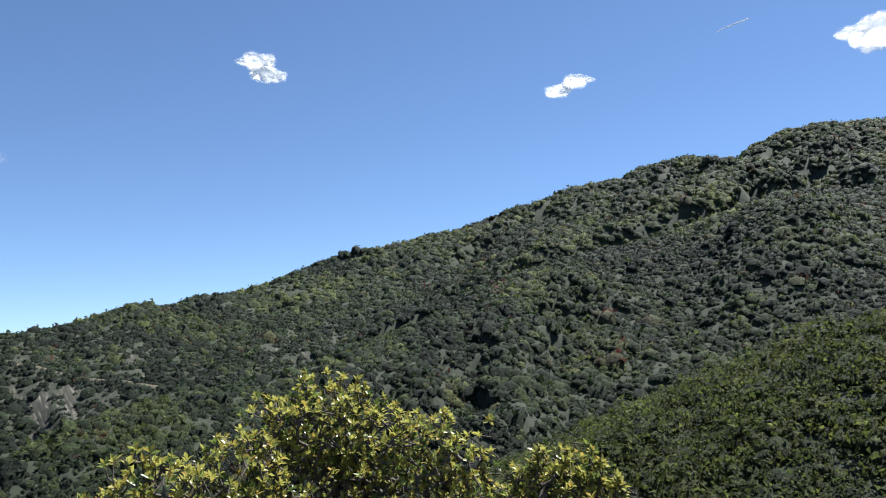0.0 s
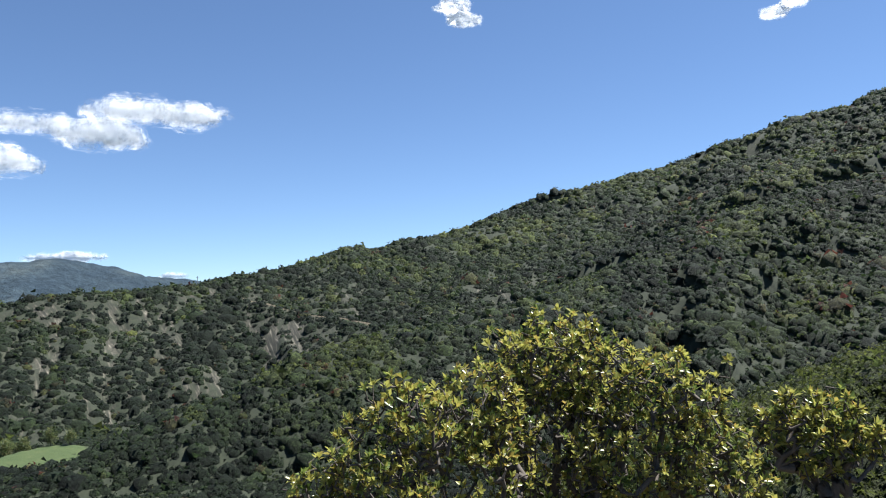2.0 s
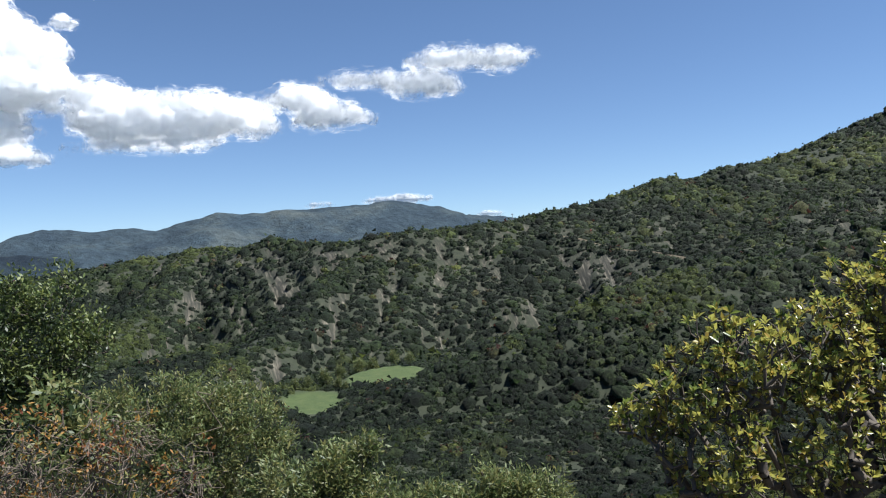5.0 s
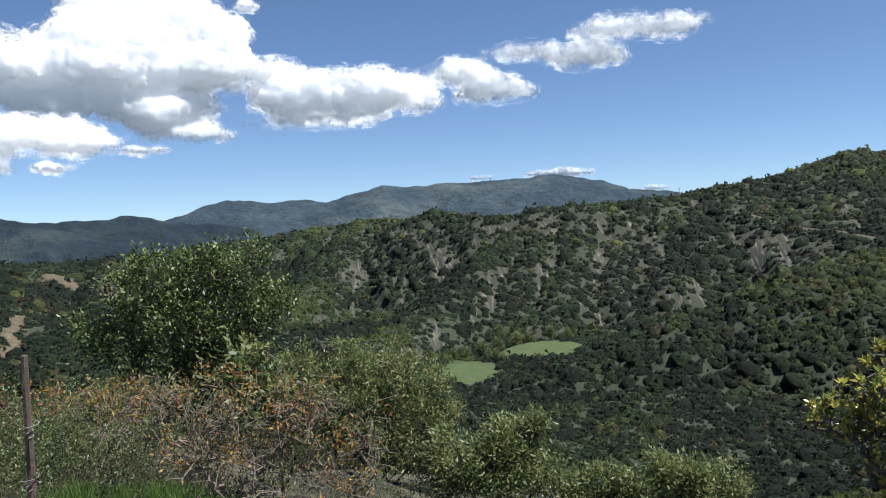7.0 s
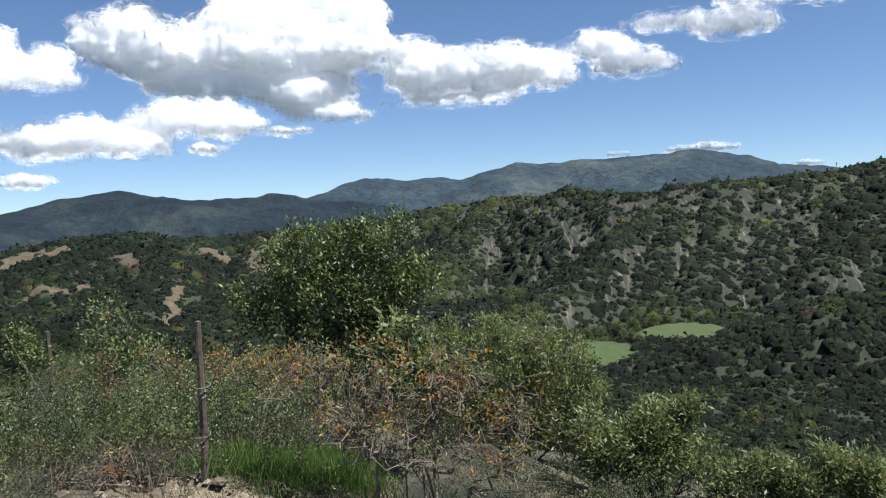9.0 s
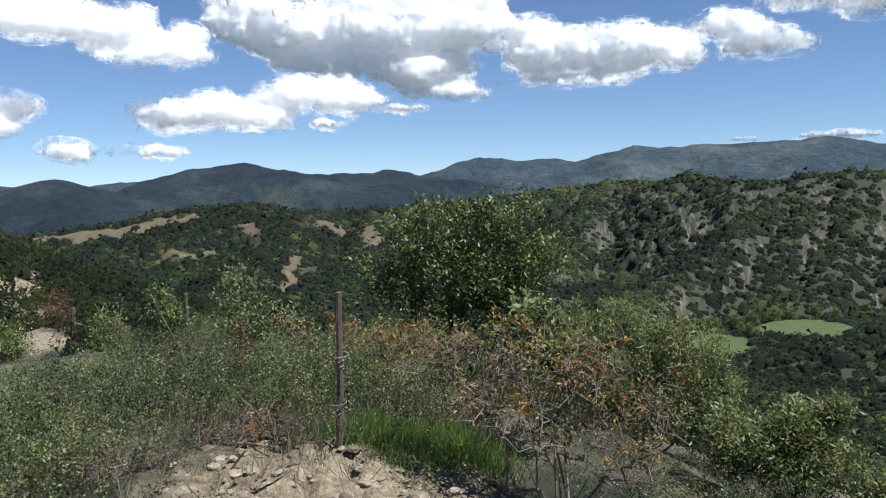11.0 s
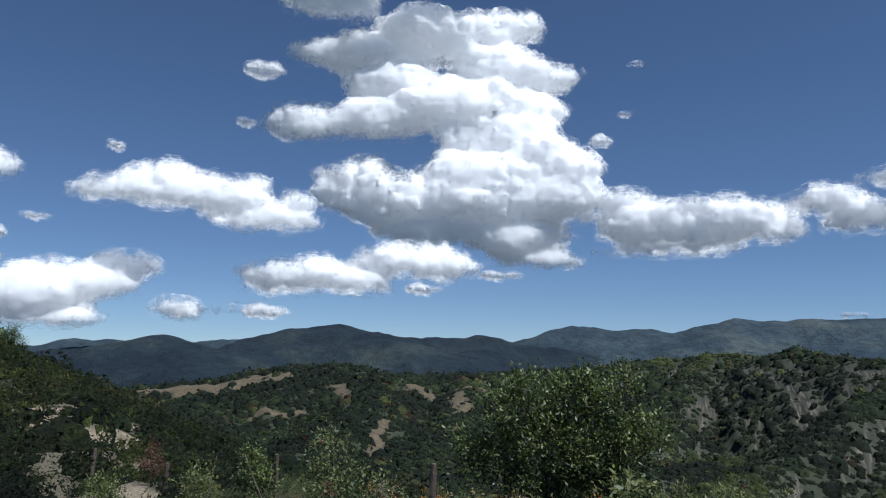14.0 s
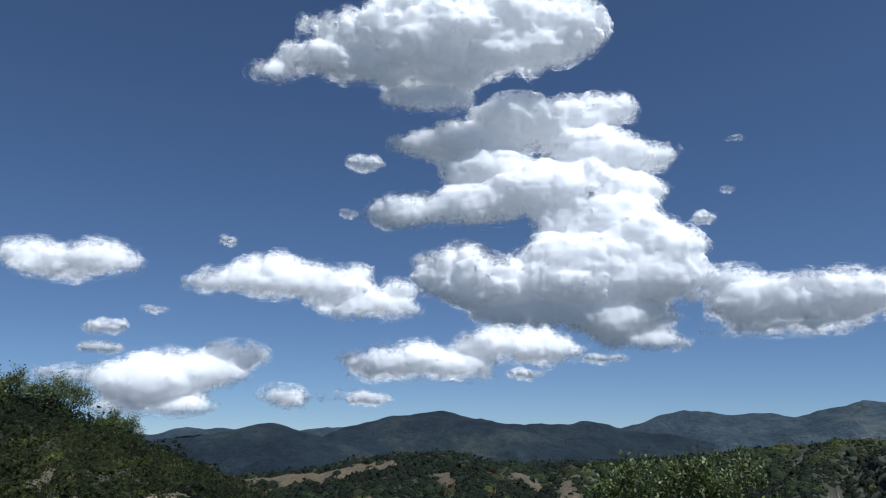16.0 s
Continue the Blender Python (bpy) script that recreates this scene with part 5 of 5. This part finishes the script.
CLOD = bark_material("dark_earth_clod", (0.05, 0.037, 0.025), (0.15, 0.115, 0.078))
WIRE = bark_material("rusty_wire", (0.10, 0.08, 0.07), (0.3, 0.28, 0.26))


def rough_pole(name, foot, top, thick, mat, seed, sides=8, rings=14):
    """A crooked, knotty pole with a split end."""
    r = np.random.default_rng(seed)
    foot, top = np.array(foot, float), np.array(top, float)
    bend = r.normal(size=3) * 0.015
    t = np.linspace(0, 1, rings)
    mid = foot + (top - foot) * t[:, None] + bend * np.sin(t * math.pi * 1.5)[:, None]
    d = unit(top - foot)
    s = unit(np.cross(d, np.array([0.3, 0.9, 0.1])))
    u = np.cross(d, s)
    q = np.arange(sides) * 2 * math.pi / sides
    rad = thick * (1.1 - 0.25 * t)[:, None] * (1 + 0.10 * r.normal(size=(rings, sides)))
    v = mid[:, None] + (s * np.cos(q)[:, None] + u * np.sin(q)[:, None]) * rad[..., None]
    v = np.concatenate([v.reshape(-1, 3), [mid[-1] + d * thick * 0.3], [mid[0]]])
    f = [[i * sides + k, i * sides + (k + 1) % sides, (i + 1) * sides + (k + 1) % sides, (i + 1) * sides + k] for i in range(rings - 1) for k in range(sides)]
    me = bpy.data.meshes.new(name)
    n = rings * sides
    me.from_pydata(v.tolist(), [], f + [[(rings - 1) * sides + k, (rings - 1) * sides + (k + 1) % sides, n] for k in range(sides)])
    me.materials.append(mat)
    return new(name, me)


def fence_post(x, y, tall, thick, lean, seed, wired):
    z = height(x, y)
    post = thing("fence_post", (x, y, z - 0.02), "weathered crooked wooden fence post standing in dry soil", "post", "fence posts")
    rough_pole("pole", (0, 0, -0.1), (lean[0], lean[1], tall), thick, WOOD, seed).parent = post
    for h in wired:
        cu = bpy.data.curves.new("wire_tie", "CURVE")
        cu.dimensions, cu.bevel_depth, cu.bevel_resolution = "3D", 0.0022, 0
        sp = cu.splines.new("POLY")
        n = 26
        sp.points.add(n - 1)
        for k in range(n):
            q = k * 0.62
            w = thick * (1.35 if k < 20 else 1.35 + 0.4 * (k - 19))
            f = h / tall
            sp.points[k].co = (lean[0] * f + math.cos(q) * w, lean[1] * f + math.sin(q) * w, h + 0.0025 * k, 1)
        cu.materials.append(WIRE)
        tie = new("wire_tie", cu)
        tie.parent = post
    return post


fence_post(-4.06, 0.62, 0.79, 0.018, (0.01, 0.05), 91, (0.2, 0.44))
fence_post(*at(94.3, 16.2, 0)[:2], 0.95, 0.05, (0.03, 0.02), 92, ())
fence_post(*at(98.9, 22.3, 0)[:2], 0.95, 0.055, (-0.04, 0.02), 93, ())
fence_post(*at(87.0, 10.5, 0)[:2], 0.75, 0.03, (0.1, 0.02), 94, ())


def stone(x, y, size, seed, mat, name, label):
    r = np.random.default_rng(seed)
    bm = bmesh.new()
    bmesh.ops.create_icosphere(bm, subdivisions=2 if size > 0.02 else 1, radius=1)
    s = np.array([1, r.uniform(0.6, 1), r.uniform(0.35, 0.6)]) * size
    for v in bm.verts:
        k = 1 + 0.5 * noise.noise(v.co * 1.6 + Vector((seed, 0, 0))) + 0.25 * noise.noise(v.co * 4 + Vector((0, seed, 0)))
        v.co = Vector((v.co.x * s[0] * k, v.co.y * s[1] * k, v.co.z * s[2] * k))
    me = bpy.data.meshes.new(name)
    bm.to_mesh(me)
    bm.free()
    me.materials.append(mat)
    ob = new(name, me)
    ob.matrix_basis = pose(x, y, height(x, y) + 0.25 * s[2], 0, 0, r.uniform(0, 360))
    return tagged(ob, label, "stone", "stones on the bare soil")


for k in range(300):
    q, d = r.uniform(0, 6.28), math.sqrt(r.random())
    x, y = -3.83 + 0.9 * d * math.cos(q), 0.59 + 0.95 * d * math.sin(q)
    big = r.random() ** 2
    if r.random() < 0.6:
        stone(x, y, 0.009 + 0.03 * big, 100 + k, STONE, "stone", "pale marl stone lying on the bare soil")
    else:
        stone(x, y, 0.012 + 0.045 * big, 100 + k, CLOD, "earth_clod", "dark clod of dug earth on pale soil")
for k in range(9):
    x, y = -4.15 + r.normal() * 0.5, 0.5 + r.normal() * 0.35
    q = r.uniform(0, 3.14)
    le = r.uniform(0.08, 0.26)
    z = height(x, y)
    st = rough_pole("stick", (0, 0, 0.012), (le * math.cos(q), le * math.sin(q), 0.02 + r.uniform(0, 0.05)), 0.007, DEAD_WOOD, 300 + k, 5, 6)
    st.location = (x, y, z)
    tagged(st, "broken dry stick lying on the bare soil", "stick", "sticks on the soil")

for k, (a, d, le, lean) in enumerate(((86.5, 8.5, 0.95, -0.35), (82, 7.6, 0.8, 0.3), (80, 6.6, 0.7, 0.25), (92, 9.5, 0.8, 0.2))):
    x, y, _ = at(a, d, 0)
    st = rough_pole("dead_stem", (0, 0, -0.05), (lean * 0.3, lean, le), 0.0045, DEAD_WOOD, 340 + k, 5, 9)
    st.location = (x, y, height(x, y))
    tagged(st, "bare pale dead stem leaning out of the brush", "stem", "dead stems")

# ---- trees further off, mast ----
young = leafy_tree("hill_tree", "small bushy tree on the crest of the near hill", [(0, 0, 1.9, 0.8), (0.5, 0.2, 1.5, 0.7), (-0.5, -0.1, 1.6, 0.75), (0.1, -0.3, 2.5, 0.5)], 150, 401, 0.16, OAK_LEAF, "trees on the near hill", 14, 0.16, 0.008, np.zeros(3))
hill_spots = [(112.6, 62, 1.1), (111.4, 63, 1.05), (110.2, 62, 0.9), (109.2, 61, 1.1), (108.0, 62, 1.15), (106.2, 61, 0.6), (105.3, 62, 0.85), (104.4, 61, 0.9), (113.8, 63, 1.2), (115, 64, 1.1)]
for k, (a, d, s) in enumerate(hill_spots):
    x, y, _ = at(a, d, 0)
    m = pose(x, y, height(x, y) - 0.05, 0, 0, 67 * k)
    ob = young if k == 0 else copy_thing(young, m)
    ob.matrix_basis = m @ Matrix.Diagonal((s, s, s, 1))
field = leafy_tree("meadow_tree", "light green young tree at the edge of the meadow", [(0, 0, 3.4, 1.4), (0.6, 0.3, 2.4, 1.3), (-0.7, 0, 2.6, 1.2), (0, 0, 4.6, 0.9)], 130, 402, 0.42, SPRAY, "trees by the meadow", 12, 0.35, 0.02, np.zeros(3))
field_spots = [(47.4, 280, 1.0), (46.2, 296, 0.9), (44.8, 306, 1.1), (43.8, 308, 1.0), (48.6, 276, 0.7), (42.2, 308, 0.9), (49.6, 273, 0.6), (46.4, 274, 0.7), (45.9, 270, 0.5), (41.0, 306, 0.8)]
for k, (a, d, s) in enumerate(field_spots):
    x, y, _ = at(a, d, 0)
    s *= 1.35
    m = pose(x, y, height(x, y) - 0.1, 0, 0, 67 * k)
    ob = field if k == 0 else copy_thing(field, m)
    ob.matrix_basis = m @ Matrix.Diagonal((s, s, s, 1))
x, y, _ = at(32.75, 481, 0)
mast = thing("mast", (x, y, height(x, y) - 0.3), "thin grey mast standing on the far saddle", "mast")
rough_pole("pole", (0, 0, 0), (0, 0, 6.5), 0.16, WIRE, 500).parent = mast
rough_pole("crossbar", (-0.9, 0, 5.6), (0.9, 0, 5.6), 0.09, WIRE, 501).parent = mast
